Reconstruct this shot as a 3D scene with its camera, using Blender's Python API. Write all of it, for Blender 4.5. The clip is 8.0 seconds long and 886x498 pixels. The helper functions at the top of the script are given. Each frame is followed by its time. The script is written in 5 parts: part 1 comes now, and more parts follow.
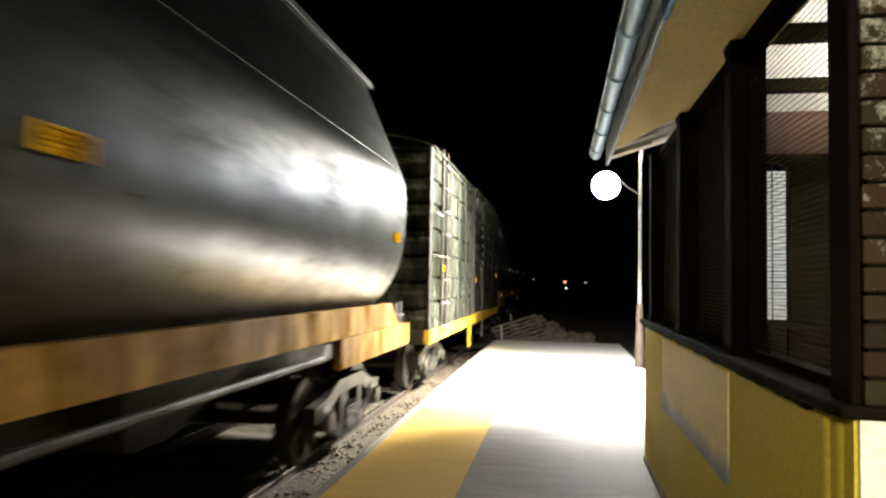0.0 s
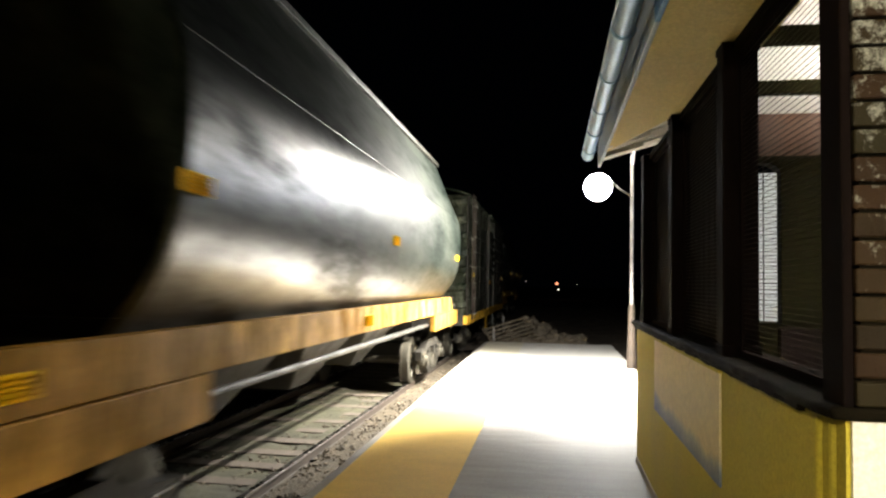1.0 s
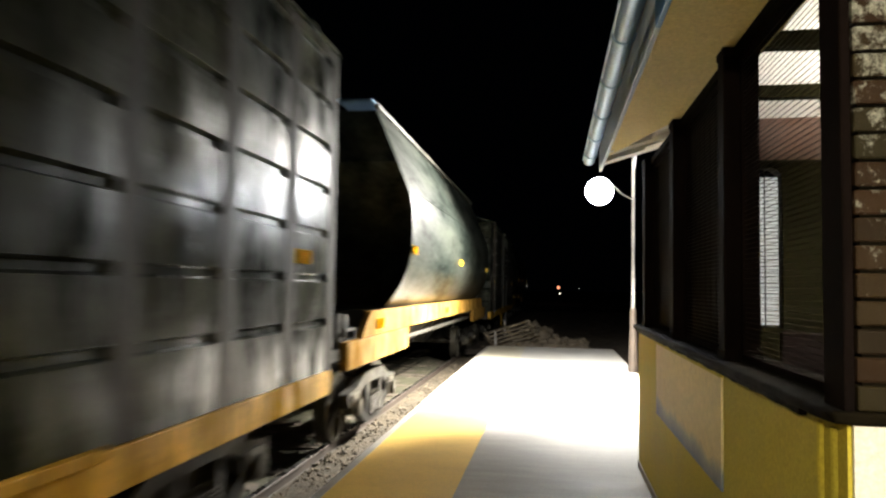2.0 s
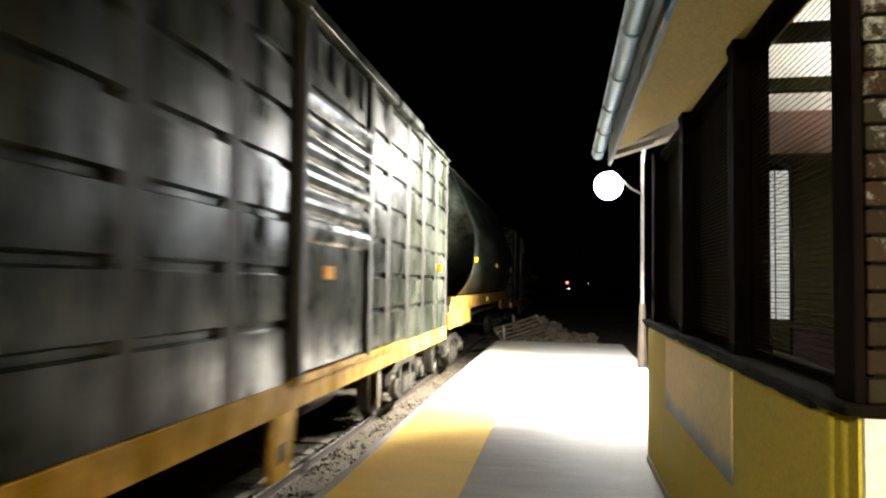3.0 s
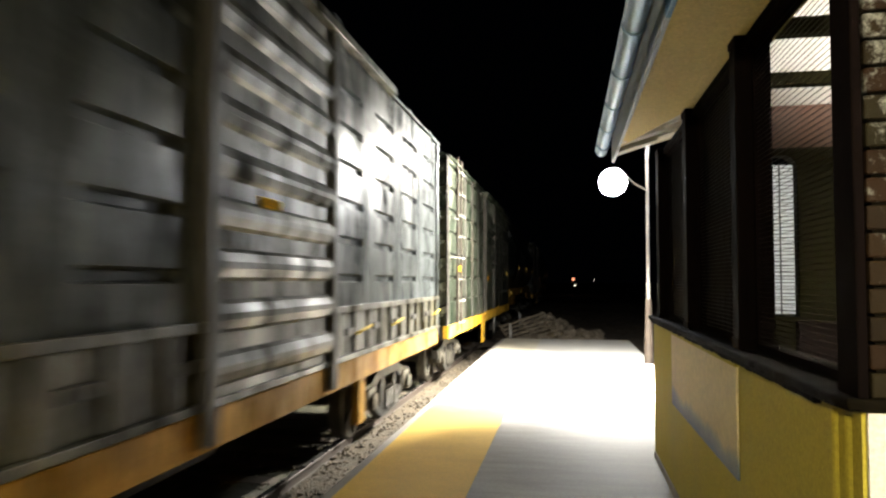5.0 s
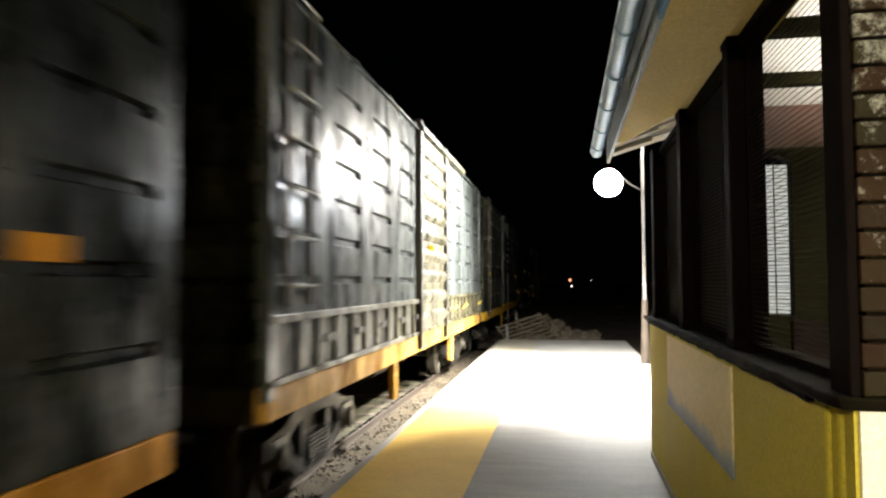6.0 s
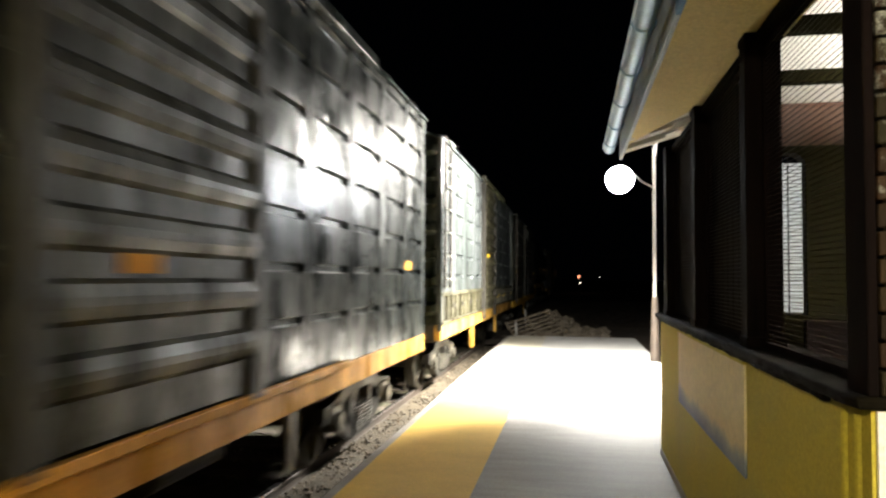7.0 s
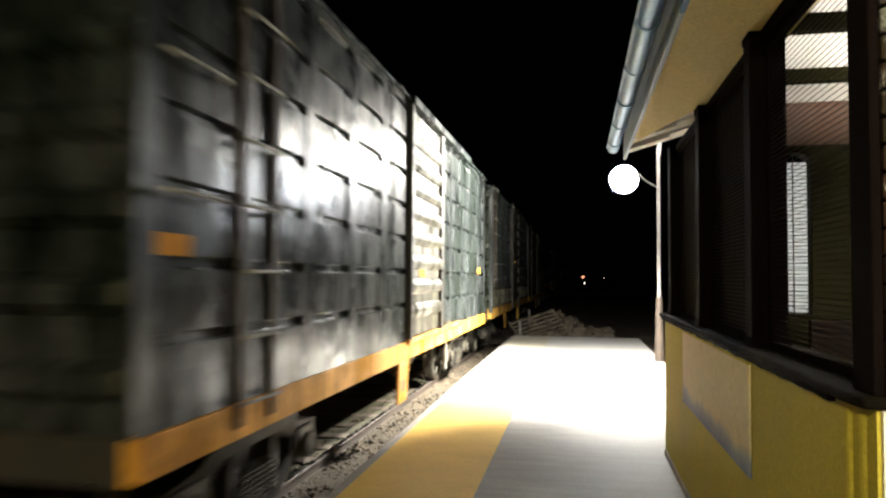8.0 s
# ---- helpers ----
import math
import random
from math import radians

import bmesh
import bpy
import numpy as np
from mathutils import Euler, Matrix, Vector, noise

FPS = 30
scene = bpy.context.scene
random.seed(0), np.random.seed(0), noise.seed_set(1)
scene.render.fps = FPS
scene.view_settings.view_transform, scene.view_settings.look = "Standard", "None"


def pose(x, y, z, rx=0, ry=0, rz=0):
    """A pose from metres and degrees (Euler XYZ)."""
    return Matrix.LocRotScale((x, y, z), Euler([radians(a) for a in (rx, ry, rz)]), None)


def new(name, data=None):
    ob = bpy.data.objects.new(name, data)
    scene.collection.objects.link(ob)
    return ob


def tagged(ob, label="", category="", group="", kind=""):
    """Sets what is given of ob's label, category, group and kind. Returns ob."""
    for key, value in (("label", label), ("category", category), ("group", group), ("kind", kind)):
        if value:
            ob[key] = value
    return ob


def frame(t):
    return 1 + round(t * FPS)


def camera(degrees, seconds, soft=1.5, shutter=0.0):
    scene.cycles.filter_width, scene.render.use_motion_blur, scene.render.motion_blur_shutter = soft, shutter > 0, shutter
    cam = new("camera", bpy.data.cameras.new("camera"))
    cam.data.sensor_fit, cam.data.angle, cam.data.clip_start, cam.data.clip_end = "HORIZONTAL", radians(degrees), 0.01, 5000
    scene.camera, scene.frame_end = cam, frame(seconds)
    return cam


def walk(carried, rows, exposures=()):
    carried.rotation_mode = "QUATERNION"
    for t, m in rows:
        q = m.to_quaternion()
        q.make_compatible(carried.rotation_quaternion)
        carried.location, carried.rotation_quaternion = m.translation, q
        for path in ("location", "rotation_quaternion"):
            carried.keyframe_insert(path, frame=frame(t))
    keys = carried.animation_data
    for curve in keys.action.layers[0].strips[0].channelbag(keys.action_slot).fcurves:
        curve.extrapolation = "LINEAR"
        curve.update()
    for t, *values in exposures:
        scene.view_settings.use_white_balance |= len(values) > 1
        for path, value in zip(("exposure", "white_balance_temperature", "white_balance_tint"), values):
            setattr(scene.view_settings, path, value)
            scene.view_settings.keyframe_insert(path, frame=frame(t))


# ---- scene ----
# The track runs along +y, z = 0 is the top of the platform, the rails lie 0.27 m lower.
cam = camera(65.0, 8.0, soft=2.3, shutter=0.95)
walk(cam, [
    (0, pose(-0.009, 0.021, 1.602, 92.70, -0.99, 9.53)),
    (0.5, pose(-0.020, 0.017, 1.599, 92.47, -0.97, 9.59)),
    (1, pose(-0.011, 0.032, 1.601, 92.84, -1.00, 8.89)),
    (1.5, pose(-0.012, 0.025, 1.606, 93.31, -0.96, 8.76)),
    (3, pose(-0.012, 0.018, 1.597, 92.78, -0.85, 9.72)),
    (3.5, pose(-0.014, 0.012, 1.603, 92.93, -0.40, 9.17)),
    (4, pose(-0.012, 0.010, 1.603, 92.72, -0.42, 9.36)),
    (4.5, pose(-0.010, 0.002, 1.605, 92.58, -0.22, 10.26)),
    (6, pose(0.006, -0.002, 1.603, 92.75, 0.20, 9.95)),
    (6.5, pose(0.000, -0.000, 1.600, 92.14, 0.00, 9.72)),
    (7, pose(-0.016, -0.009, 1.602, 92.36, -0.41, 10.65)),
    (7.5, pose(-0.017, -0.001, 1.598, 92.24, -0.66, 11.08)),
    (8, pose(-0.013, -0.002, 1.598, 92.38, -0.41, 10.98)),
])

RAIL_Z = -0.27
TRACK_X = -3.5
WALL_X = 0.77
SPEED = 6.0

# ---- world and lamps ----
world = bpy.data.worlds.new("night_sky")
scene.world = world
world.use_nodes = True
world.node_tree.nodes["Background"].inputs[0].default_value = (0.25, 0.35, 0.6, 1)
world.node_tree.nodes["Background"].inputs[1].default_value = 0.0006

LAMP = (0.72, 11.6, 3.22)
ADDED_LAMP = (1.12, 13.0, 4.30)
GLOBE_POWER = 225.0
TOP_POWER = 300.0
SECOND_POWER = 1250.0
HOOD_POWER = 9000.0
TOP_BEAM_POWER = 15000.0
TUBE_POWER = 2200.0
BULB_POWER = 33000.0
# wide beam added at the unseen upper lamp, tilted to brighten the train
train_fill = bpy.data.lights.new("upper_lamp_beam", "SPOT")
train_fill.energy, train_fill.spot_size, train_fill.spot_blend, train_fill.shadow_soft_size = TOP_BEAM_POWER, radians(118), 0.8, 0.08
train_fill.color = (1.0, 0.955, 0.86)
new("upper_lamp_beam", train_fill).matrix_basis = pose(ADDED_LAMP[0], ADDED_LAMP[1], ADDED_LAMP[2] - 0.22, 0, 57, 11)
# hooded beam of the street lamp: cut off at 70 degrees from its axis
beam = bpy.data.lights.new("street_lamp_beam", "SPOT")
beam.energy, beam.spot_size, beam.spot_blend, beam.shadow_soft_size = HOOD_POWER, radians(140), 0.7, 0.08
beam.color = (1.0, 0.955, 0.86)
new("street_lamp_beam", beam).matrix_basis = pose(LAMP[0], LAMP[1], LAMP[2] - 0.24, 6, 0, 0)


# ---- materials ----
def shader(name):
    m = bpy.data.materials.new(name)
    m.use_nodes = True
    nt = m.node_tree
    return m, nt, nt.nodes["Principled BSDF"]


def noise_tex(nt, scale, detail=6, rough=0.6, stretch=None, coords="Object"):
    tc = nt.nodes.new("ShaderNodeTexCoord")
    mp = nt.nodes.new("ShaderNodeMapping")
    if stretch:
        mp.inputs["Scale"].default_value = stretch
    nz = nt.nodes.new("ShaderNodeTexNoise")
    nz.noise_dimensions = "4D"
    info = nt.nodes.new("ShaderNodeObjectInfo")
    mul = nt.nodes.new("ShaderNodeMath")
    mul.operation = "MULTIPLY"
    mul.inputs[1].default_value = 23.0
    nt.links.new(info.outputs["Random"], mul.inputs[0])
    nt.links.new(mul.outputs[0], nz.inputs["W"])
    nz.inputs["Scale"].default_value = scale
    nz.inputs["Detail"].default_value = detail
    nz.inputs["Roughness"].default_value = rough
    nt.links.new(tc.outputs[coords], mp.inputs[0])
    nt.links.new(mp.outputs[0], nz.inputs[0])
    return nz


def ramp(nt, src, stops):
    r = nt.nodes.new("ShaderNodeValToRGB")
    while len(r.color_ramp.elements) < len(stops):
        r.color_ramp.elements.new(0.5)
    for e, (p, c) in zip(r.color_ramp.elements, stops):
        e.position, e.color = p, (*c, 1) if len(c) == 3 else c
    nt.links.new(src, r.inputs[0])
    return r


def mix(nt, fac, a, b, mode="MIX"):
    n = nt.nodes.new("ShaderNodeMix")
    n.data_type, n.blend_type = "RGBA", mode
    for s, v in ((n.inputs[0], fac), (n.inputs[6], a), (n.inputs[7], b)):
        if hasattr(v, "is_linked"):
            nt.links.new(v, s)
        else:
            s.default_value = (*v, 1) if isinstance(v, tuple) else v
    return n.outputs[2]


def bump(nt, bsdf, src, strength, dist=0.01):
    b = nt.nodes.new("ShaderNodeBump")
    b.inputs["Strength"].default_value = strength
    b.inputs["Distance"].default_value = dist
    nt.links.new(src, b.inputs["Height"])
    nt.links.new(b.outputs[0], bsdf.inputs["Normal"])


def surface(name, base, dark, scale=3.0, fine=40.0, rough=0.6, metal=0.0, rough_var=0.15, bump_s=0.3, bump_d=0.004, stretch=None, stain=None, lo=0.35, hi=0.7, dent=0.0, spec=0.5, stain_at=(0.56, 0.7), grime=0.0):
    """Two tones by broad noise, fine grain over it, optional stain colour, uneven gloss and fine relief."""
    m, nt, b = shader(name)
    n1 = noise_tex(nt, scale, 8, 0.65, stretch)
    r1 = ramp(nt, n1.outputs[0], [(lo, dark), (hi, base)])
    n2 = noise_tex(nt, fine, 4, 0.7)
    r2 = ramp(nt, n2.outputs[0], [(0.3, (0.72, 0.72, 0.72)), (0.7, (1.08, 1.08, 1.08))])
    col = mix(nt, 1.0, r1.outputs[0], r2.outputs[0], "MULTIPLY")
    if grime:
        # runs and smears of soot, narrow and upright
        n4 = noise_tex(nt, 4.0, 9, 0.75, (1, 1, 0.28))
        r4 = ramp(nt, n4.outputs[0], [(0.40, (1 - grime,) * 3), (0.50, (0.75, 0.75, 0.72)), (0.60, (1.5, 1.5, 1.45))])
        col = mix(nt, 1.0, col, r4.outputs[0], "MULTIPLY")
    if stain:
        n3 = noise_tex(nt, scale * 0.55, 9, 0.72, stretch)
        r3 = ramp(nt, n3.outputs[0], [(stain_at[0], (0, 0, 0)), (stain_at[1], (0.85, 0.85, 0.85))])
        col = mix(nt, r3.outputs[0], col, stain)
    nt.links.new(col, b.inputs["Base Color"])
    mr = nt.nodes.new("ShaderNodeMapRange")
    mr.inputs["To Min"].default_value, mr.inputs["To Max"].default_value = min(1, max(0.05, rough - rough_var)), min(1, max(0.05, rough + rough_var))
    mr.inputs["From Min"].default_value, mr.inputs["From Max"].default_value = 0.36, 0.64
    nt.links.new(n1.outputs[0], mr.inputs[0])
    nt.links.new(mr.outputs[0], b.inputs["Roughness"])
    b.inputs["Metallic"].default_value = metal
    b.inputs["Specular IOR Level"].default_value = spec
    if grime:
        # soot takes the gloss away
        gl = nt.nodes.new("ShaderNodeMapRange")
        gl.inputs["From Min"].default_value, gl.inputs["From Max"].default_value = 0.42, 0.60
        gl.inputs["To Min"].default_value, gl.inputs["To Max"].default_value = 0.0, min(1.0, spec * 2.6)
        nt.links.new(n4.outputs[0], gl.inputs[0])
        nt.links.new(gl.outputs[0], b.inputs["Specular IOR Level"])
    if dent:
        n5 = noise_tex(nt, 2.6, 2, 0.4)
        bd = nt.nodes.new("ShaderNodeBump")
        bd.inputs["Strength"].default_value, bd.inputs["Distance"].default_value = dent, 0.05
        nt.links.new(n5.outputs[0], bd.inputs["Height"])
        bf = nt.nodes.new("ShaderNodeBump")
        bf.inputs["Strength"].default_value, bf.inputs["Distance"].default_value = bump_s, bump_d
        nt.links.new(n2.outputs[0], bf.inputs["Height"])
        nt.links.new(bd.outputs[0], bf.inputs["Normal"])
        nt.links.new(bf.outputs[0], b.inputs["Normal"])
    else:
        bump(nt, b, n2.outputs[0], bump_s, bump_d)
    return m


def glow(name, colour, strength):
    m, nt, b = shader(name)
    b.inputs["Base Color"].default_value = (*colour, 1)
    b.inputs["Emission Color"].default_value = (*colour, 1)
    b.inputs["Emission Strength"].default_value = strength
    return m


def hopper_shell():
    """Glossy dark paint, smeared dirt in long streaks, and an ochre low band for the platform's reflection."""
    m, nt, b = shader("hopper_shell")
    n1 = noise_tex(nt, 1.2, 9, 0.70, (1, 0.35, 1.3))
    base = ramp(nt, n1.outputs[0], [(0.36, (0.003, 0.005, 0.004)), (0.50, (0.011, 0.015, 0.012)), (0.66, (0.050, 0.055, 0.045))])
    n2 = noise_tex(nt, 1.7, 8, 0.7, (1, 1, 0.15))
    drip = ramp(nt, n2.outputs[0], [(0.5, (1, 1, 1)), (0.72, (0.55, 0.5, 0.45))])
    col = mix(nt, 1.0, base.outputs[0], drip.outputs[0], "MULTIPLY")
    tc = nt.nodes.new("ShaderNodeTexCoord")
    sx = nt.nodes.new("ShaderNodeSeparateXYZ")
    nt.links.new(tc.outputs["Object"], sx.inputs[0])
    n3 = noise_tex(nt, 1.4, 9, 0.7, (1, 0.6, 1))
    ad = nt.nodes.new("ShaderNodeMath")
    ad.operation = "MULTIPLY_ADD"
    ad.inputs[1].default_value = 0.9
    nt.links.new(n3.outputs[0], ad.inputs[0])
    nt.links.new(sx.outputs[2], ad.inputs[2])
    mr = nt.nodes.new("ShaderNodeMapRange")
    mr.inputs["From Min"].default_value, mr.inputs["From Max"].default_value = 2.20, 2.62
    mr.inputs["To Min"].default_value, mr.inputs["To Max"].default_value = 0.42, 0.0
    nt.links.new(ad.outputs[0], mr.inputs[0])
    # ochre mixed in low down, in place of the yellow platform's reflection
    col = mix(nt, mr.outputs[0], col, (0.070, 0.044, 0.012))
    nt.links.new(col, b.inputs["Base Color"])
    rr = nt.nodes.new("ShaderNodeMapRange")
    rr.inputs["From Min"].default_value, rr.inputs["From Max"].default_value = 0.3, 0.7
    rr.inputs["To Min"].default_value, rr.inputs["To Max"].default_value = 0.52, 0.24
    nt.links.new(n1.outputs[0], rr.inputs[0])
    mxr = nt.nodes.new("ShaderNodeMath")
    mxr.operation = "MAXIMUM"
    nt.links.new(rr.outputs[0], mxr.inputs[0])
    nt.links.new(mr.outputs[0], mxr.inputs[1])
    nt.links.new(mxr.outputs[0], b.inputs["Roughness"])
    n4 = noise_tex(nt, 2.2, 3, 0.5)
    bump(nt, b, n4.outputs[0], 0.35, 0.04)
    sp = nt.nodes.new("ShaderNodeMapRange")
    sp.inputs["From Min"].default_value, sp.inputs["From Max"].default_value = 0.38, 0.6
    sp.inputs["To Min"].default_value, sp.inputs["To Max"].default_value = 0.08, 0.85
    nt.links.new(n1.outputs[0], sp.inputs[0])
    nt.links.new(sp.outputs[0], b.inputs["Specular IOR Level"])
    return m


STREAK = (1.0, 1.0, 0.18)
M = {}
M["grey_paint"] = surface("grey_paint", (0.102, 0.108, 0.086), (0.008, 0.014, 0.007), 1.3, 30, 0.32, 0.0, -0.14, 0.25, 0.006, (1, 1, 0.5), (0.012, 0.013, 0.007), dent=0.4, spec=0.2, lo=0.43, hi=0.60, stain_at=(0.52, 0.62), grime=0.72)
M["slate_paint"] = surface("slate_paint", (0.064, 0.070, 0.074), (0.009, 0.014, 0.011), 1.3, 30, 0.30, 0.0, -0.13, 0.25, 0.006, (1, 1, 0.5), (0.009, 0.013, 0.007), dent=0.4, spec=0.22, lo=0.42, hi=0.62, grime=0.65)
M["grey_blue_paint"] = surface("grey_blue_paint", (0.130, 0.142, 0.150), (0.030, 0.037, 0.036), 1.6, 30, 0.33, 0.0, -0.13, 0.25, 0.006, STREAK, (0.05, 0.04, 0.03), dent=0.35, spec=0.19, grime=0.42)
M["brown_grey_paint"] = surface("brown_grey_paint", (0.092, 0.084, 0.048), (0.026, 0.024, 0.012), 2.0, 30, 0.52, 0.0, -0.15, 0.25, 0.006, STREAK, (0.045, 0.032, 0.02), dent=0.3, grime=0.6)
M["post_grime"] = surface("post_grime", (0.06, 0.055, 0.048), (0.020, 0.018, 0.015), 2.0, 40, 0.6, 0.0, 0.15, 0.3, 0.005, STREAK, (0.07, 0.05, 0.03), spec=0.2)
M["hopper_paint"] = surface("hopper_paint", (0.15, 0.16, 0.18), (0.06, 0.065, 0.075), 0.9, 25, 0.36, 0.0, 0.22, 0.12, 0.004, (1, 0.35, 0.8), (0.17, 0.135, 0.075))
M["hopper_shell"] = hopper_shell()
M["orange_sill"] = surface("orange_sill", (0.82, 0.39, 0.03), (0.62, 0.28, 0.03), 1.8, 35, 0.6, 0.0, 0.1, 0.3, 0.004, (1, 0.5, 1), (0.32, 0.14, 0.04), spec=0.3, grime=0.45)
M["yellow_sill"] = surface("yellow_sill", (0.86, 0.50, 0.03), (0.68, 0.37, 0.03), 1.8, 35, 0.6, 0.0, 0.1, 0.3, 0.004, (1, 0.5, 1), (0.38, 0.18, 0.04), spec=0.3, grime=0.45)
M["tan_sill"] = surface("tan_sill", (0.62, 0.35, 0.065), (0.34, 0.18, 0.035), 1.8, 35, 0.65, 0.0, 0.1, 0.3, 0.004, (1, 0.5, 1), (0.15, 0.07, 0.03), spec=0.15, grime=0.55)
M["dark_iron"] = surface("dark_iron", (0.038, 0.034, 0.026), (0.014, 0.012, 0.009), 4, 60, 0.6, 0.1, 0.15, 0.4, 0.003)
M["wheel_steel"] = surface("wheel_steel", (0.12, 0.11, 0.085), (0.045, 0.04, 0.03), 5, 60, 0.5, 0.6, 0.12, 0.3, 0.002)
M["bright_steel"] = surface("bright_steel", (0.55, 0.54, 0.52), (0.35, 0.33, 0.31), 6, 80, 0.28, 1.0, 0.08, 0.15, 0.001)
M["rail_web"] = surface("rail_web", (0.070, 0.050, 0.036), (0.030, 0.022, 0.016), 6, 60, 0.7, 0.2, 0.1, 0.4, 0.002)
M["sleeper_wood"] = surface("sleeper_wood", (0.12, 0.095, 0.07), (0.06, 0.046, 0.034), 3, 50, 0.85, 0, 0.08, 0.6, 0.006, (6, 1, 1))
M["ballast"] = surface("ballast", (0.072, 0.066, 0.030), (0.026, 0.025, 0.012), 2.2, 30, 0.9, 0, 0.05, 0.9, 0.02)
M["shoulder_dirt"] = surface("shoulder_dirt", (0.090, 0.066, 0.036), (0.036, 0.028, 0.016), 5.0, 45, 0.95, 0, 0.03, 1.0, 0.02, None, (0.038, 0.028, 0.021))
M["dirt"] = surface("dirt", (0.13, 0.10, 0.075), (0.065, 0.05, 0.038), 0.6, 18, 0.95, 0, 0.03, 0.9, 0.03)
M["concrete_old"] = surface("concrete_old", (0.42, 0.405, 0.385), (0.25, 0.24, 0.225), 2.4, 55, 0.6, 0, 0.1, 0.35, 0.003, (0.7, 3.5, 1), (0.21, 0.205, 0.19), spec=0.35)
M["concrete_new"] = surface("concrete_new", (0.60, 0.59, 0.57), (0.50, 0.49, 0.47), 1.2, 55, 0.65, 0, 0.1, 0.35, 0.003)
M["kerb_concrete"] = surface("kerb_concrete", (0.40, 0.38, 0.35), (0.26, 0.24, 0.21), 2.5, 60, 0.8, 0, 0.08, 0.5, 0.004)
M["ochre_wall"] = surface("ochre_wall", (0.54, 0.45, 0.055), (0.44, 0.37, 0.042), 1.5, 70, 0.8, 0, 0.1, 0.35, 0.003, (1, 1, 0.3), (0.36, 0.30, 0.032), spec=0.3)
M["white_wall"] = surface("white_wall", (0.86, 0.85, 0.82), (0.80, 0.79, 0.76), 2, 60, 0.6, 0, 0.1, 0.2, 0.002)
M["soffit_cream"] = surface("soffit_cream", (0.76, 0.63, 0.26), (0.62, 0.51, 0.20), 1.2, 60, 0.75, 0, 0.1, 0.2, 0.002, spec=0.3)
M["white_board"] = surface("white_board", (0.78, 0.77, 0.73), (0.62, 0.60, 0.56), 2, 60, 0.55, 0, 0.1, 0.25, 0.002, (0.5, 4, 1))
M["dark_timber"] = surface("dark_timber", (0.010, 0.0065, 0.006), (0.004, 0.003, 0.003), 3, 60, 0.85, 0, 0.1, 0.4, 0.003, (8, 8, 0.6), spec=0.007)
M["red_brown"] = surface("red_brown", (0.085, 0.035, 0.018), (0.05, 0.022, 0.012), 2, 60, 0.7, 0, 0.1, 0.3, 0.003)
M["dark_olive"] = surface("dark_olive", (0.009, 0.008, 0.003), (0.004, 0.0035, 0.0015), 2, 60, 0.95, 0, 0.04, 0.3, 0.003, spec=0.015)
M["dark_floor"] = surface("dark_floor", (0.09, 0.085, 0.075), (0.05, 0.047, 0.04), 2, 60, 0.8, 0, 0.1, 0.3, 0.003)
M["sill_stone"] = surface("sill_stone", (0.010, 0.008, 0.005), (0.003, 0.0025, 0.0015), 4, 70, 0.85, 0, 0.12, 0.5, 0.004, spec=0.02)
# zinc tinted blue, the lamp's bluish flare on the gutter put into the colour
M["galvanised"] = surface("galvanised", (0.26, 0.42, 0.62), (0.13, 0.24, 0.40), 4, 50, 0.5, 0.35, 0.1, 0.2, 0.002)
M["roof_sheet"] = surface("roof_sheet", (0.30, 0.31, 0.32), (0.2, 0.2, 0.2), 3, 40, 0.5, 0.5, 0.1, 0.2, 0.003)
M["blue_fascia"] = surface("blue_fascia", (0.46, 0.55, 0.68), (0.30, 0.38, 0.50), 3, 50, 0.6, 0, 0.1, 0.2, 0.002)
M["deep_blue"] = surface("deep_blue", (0.04, 0.20, 0.46), (0.03, 0.13, 0.32), 3, 50, 0.5, 0, 0.1, 0.2, 0.002)
M["pole_paint"] = surface("pole_paint", (0.30, 0.29, 0.275), (0.18, 0.165, 0.15), 3, 50, 0.45, 0.2, 0.1, 0.2, 0.002)
M["mesh_wire"] = surface("mesh_wire", (0.007, 0.006, 0.005), (0.004, 0.003, 0.003), 8, 80, 0.7, 0.0, 0.1, 0.1, 0.001, spec=0.1)
M["post_timber"] = surface("post_timber", (0.008, 0.005, 0.0045), (0.003, 0.002, 0.002), 3, 60, 0.8, 0, 0.1, 0.5, 0.003, (8, 8, 0.6), spec=0.02)
M["lens_yellow"] = surface("lens_yellow", (0.98, 0.66, 0.02), (0.95, 0.60, 0.02), 8, 120, 0.35, 0, 0.05, 0.1, 0.001, spec=0.3)
M["reflector"] = surface("reflector", (0.95, 0.44, 0.02), (0.88, 0.36, 0.02), 8, 120, 0.7, 0, 0.05, 0.1, 0.001, spec=0.1)
M["yellow_mark"] = surface("yellow_mark", (0.80, 0.58, 0.04), (0.65, 0.45, 0.04), 8, 80, 0.5, 0, 0.05, 0.1, 0.001)
M["white_mark"] = surface("white_mark", (0.42, 0.42, 0.39), (0.24, 0.24, 0.22), 6, 60, 0.6, 0, 0.1, 0.1, 0.001)
M["rubble"] = surface("rubble", (0.30, 0.25, 0.19), (0.13, 0.105, 0.075), 4, 40, 0.9, 0, 0.05, 0.8, 0.01)
M["lamp_glass"] = glow("lamp_glass", (0.93, 0.97, 1.0), GLOBE_POWER)
M["tube_glass"] = glow("tube_glass", (1.0, 0.90, 0.66), TUBE_POWER)
M["bulb_glass"] = glow("bulb_glass", (1.0, 0.94, 0.82), BULB_POWER)
M["top_glass"] = glow("top_glass", (1.0, 0.96, 0.85), TOP_POWER)
M["second_glass"] = glow("second_glass", (1.0, 0.86, 0.55), SECOND_POWER)
M["far_light"] = glow("far_light", (1.0, 0.35, 0.18), 2.0)
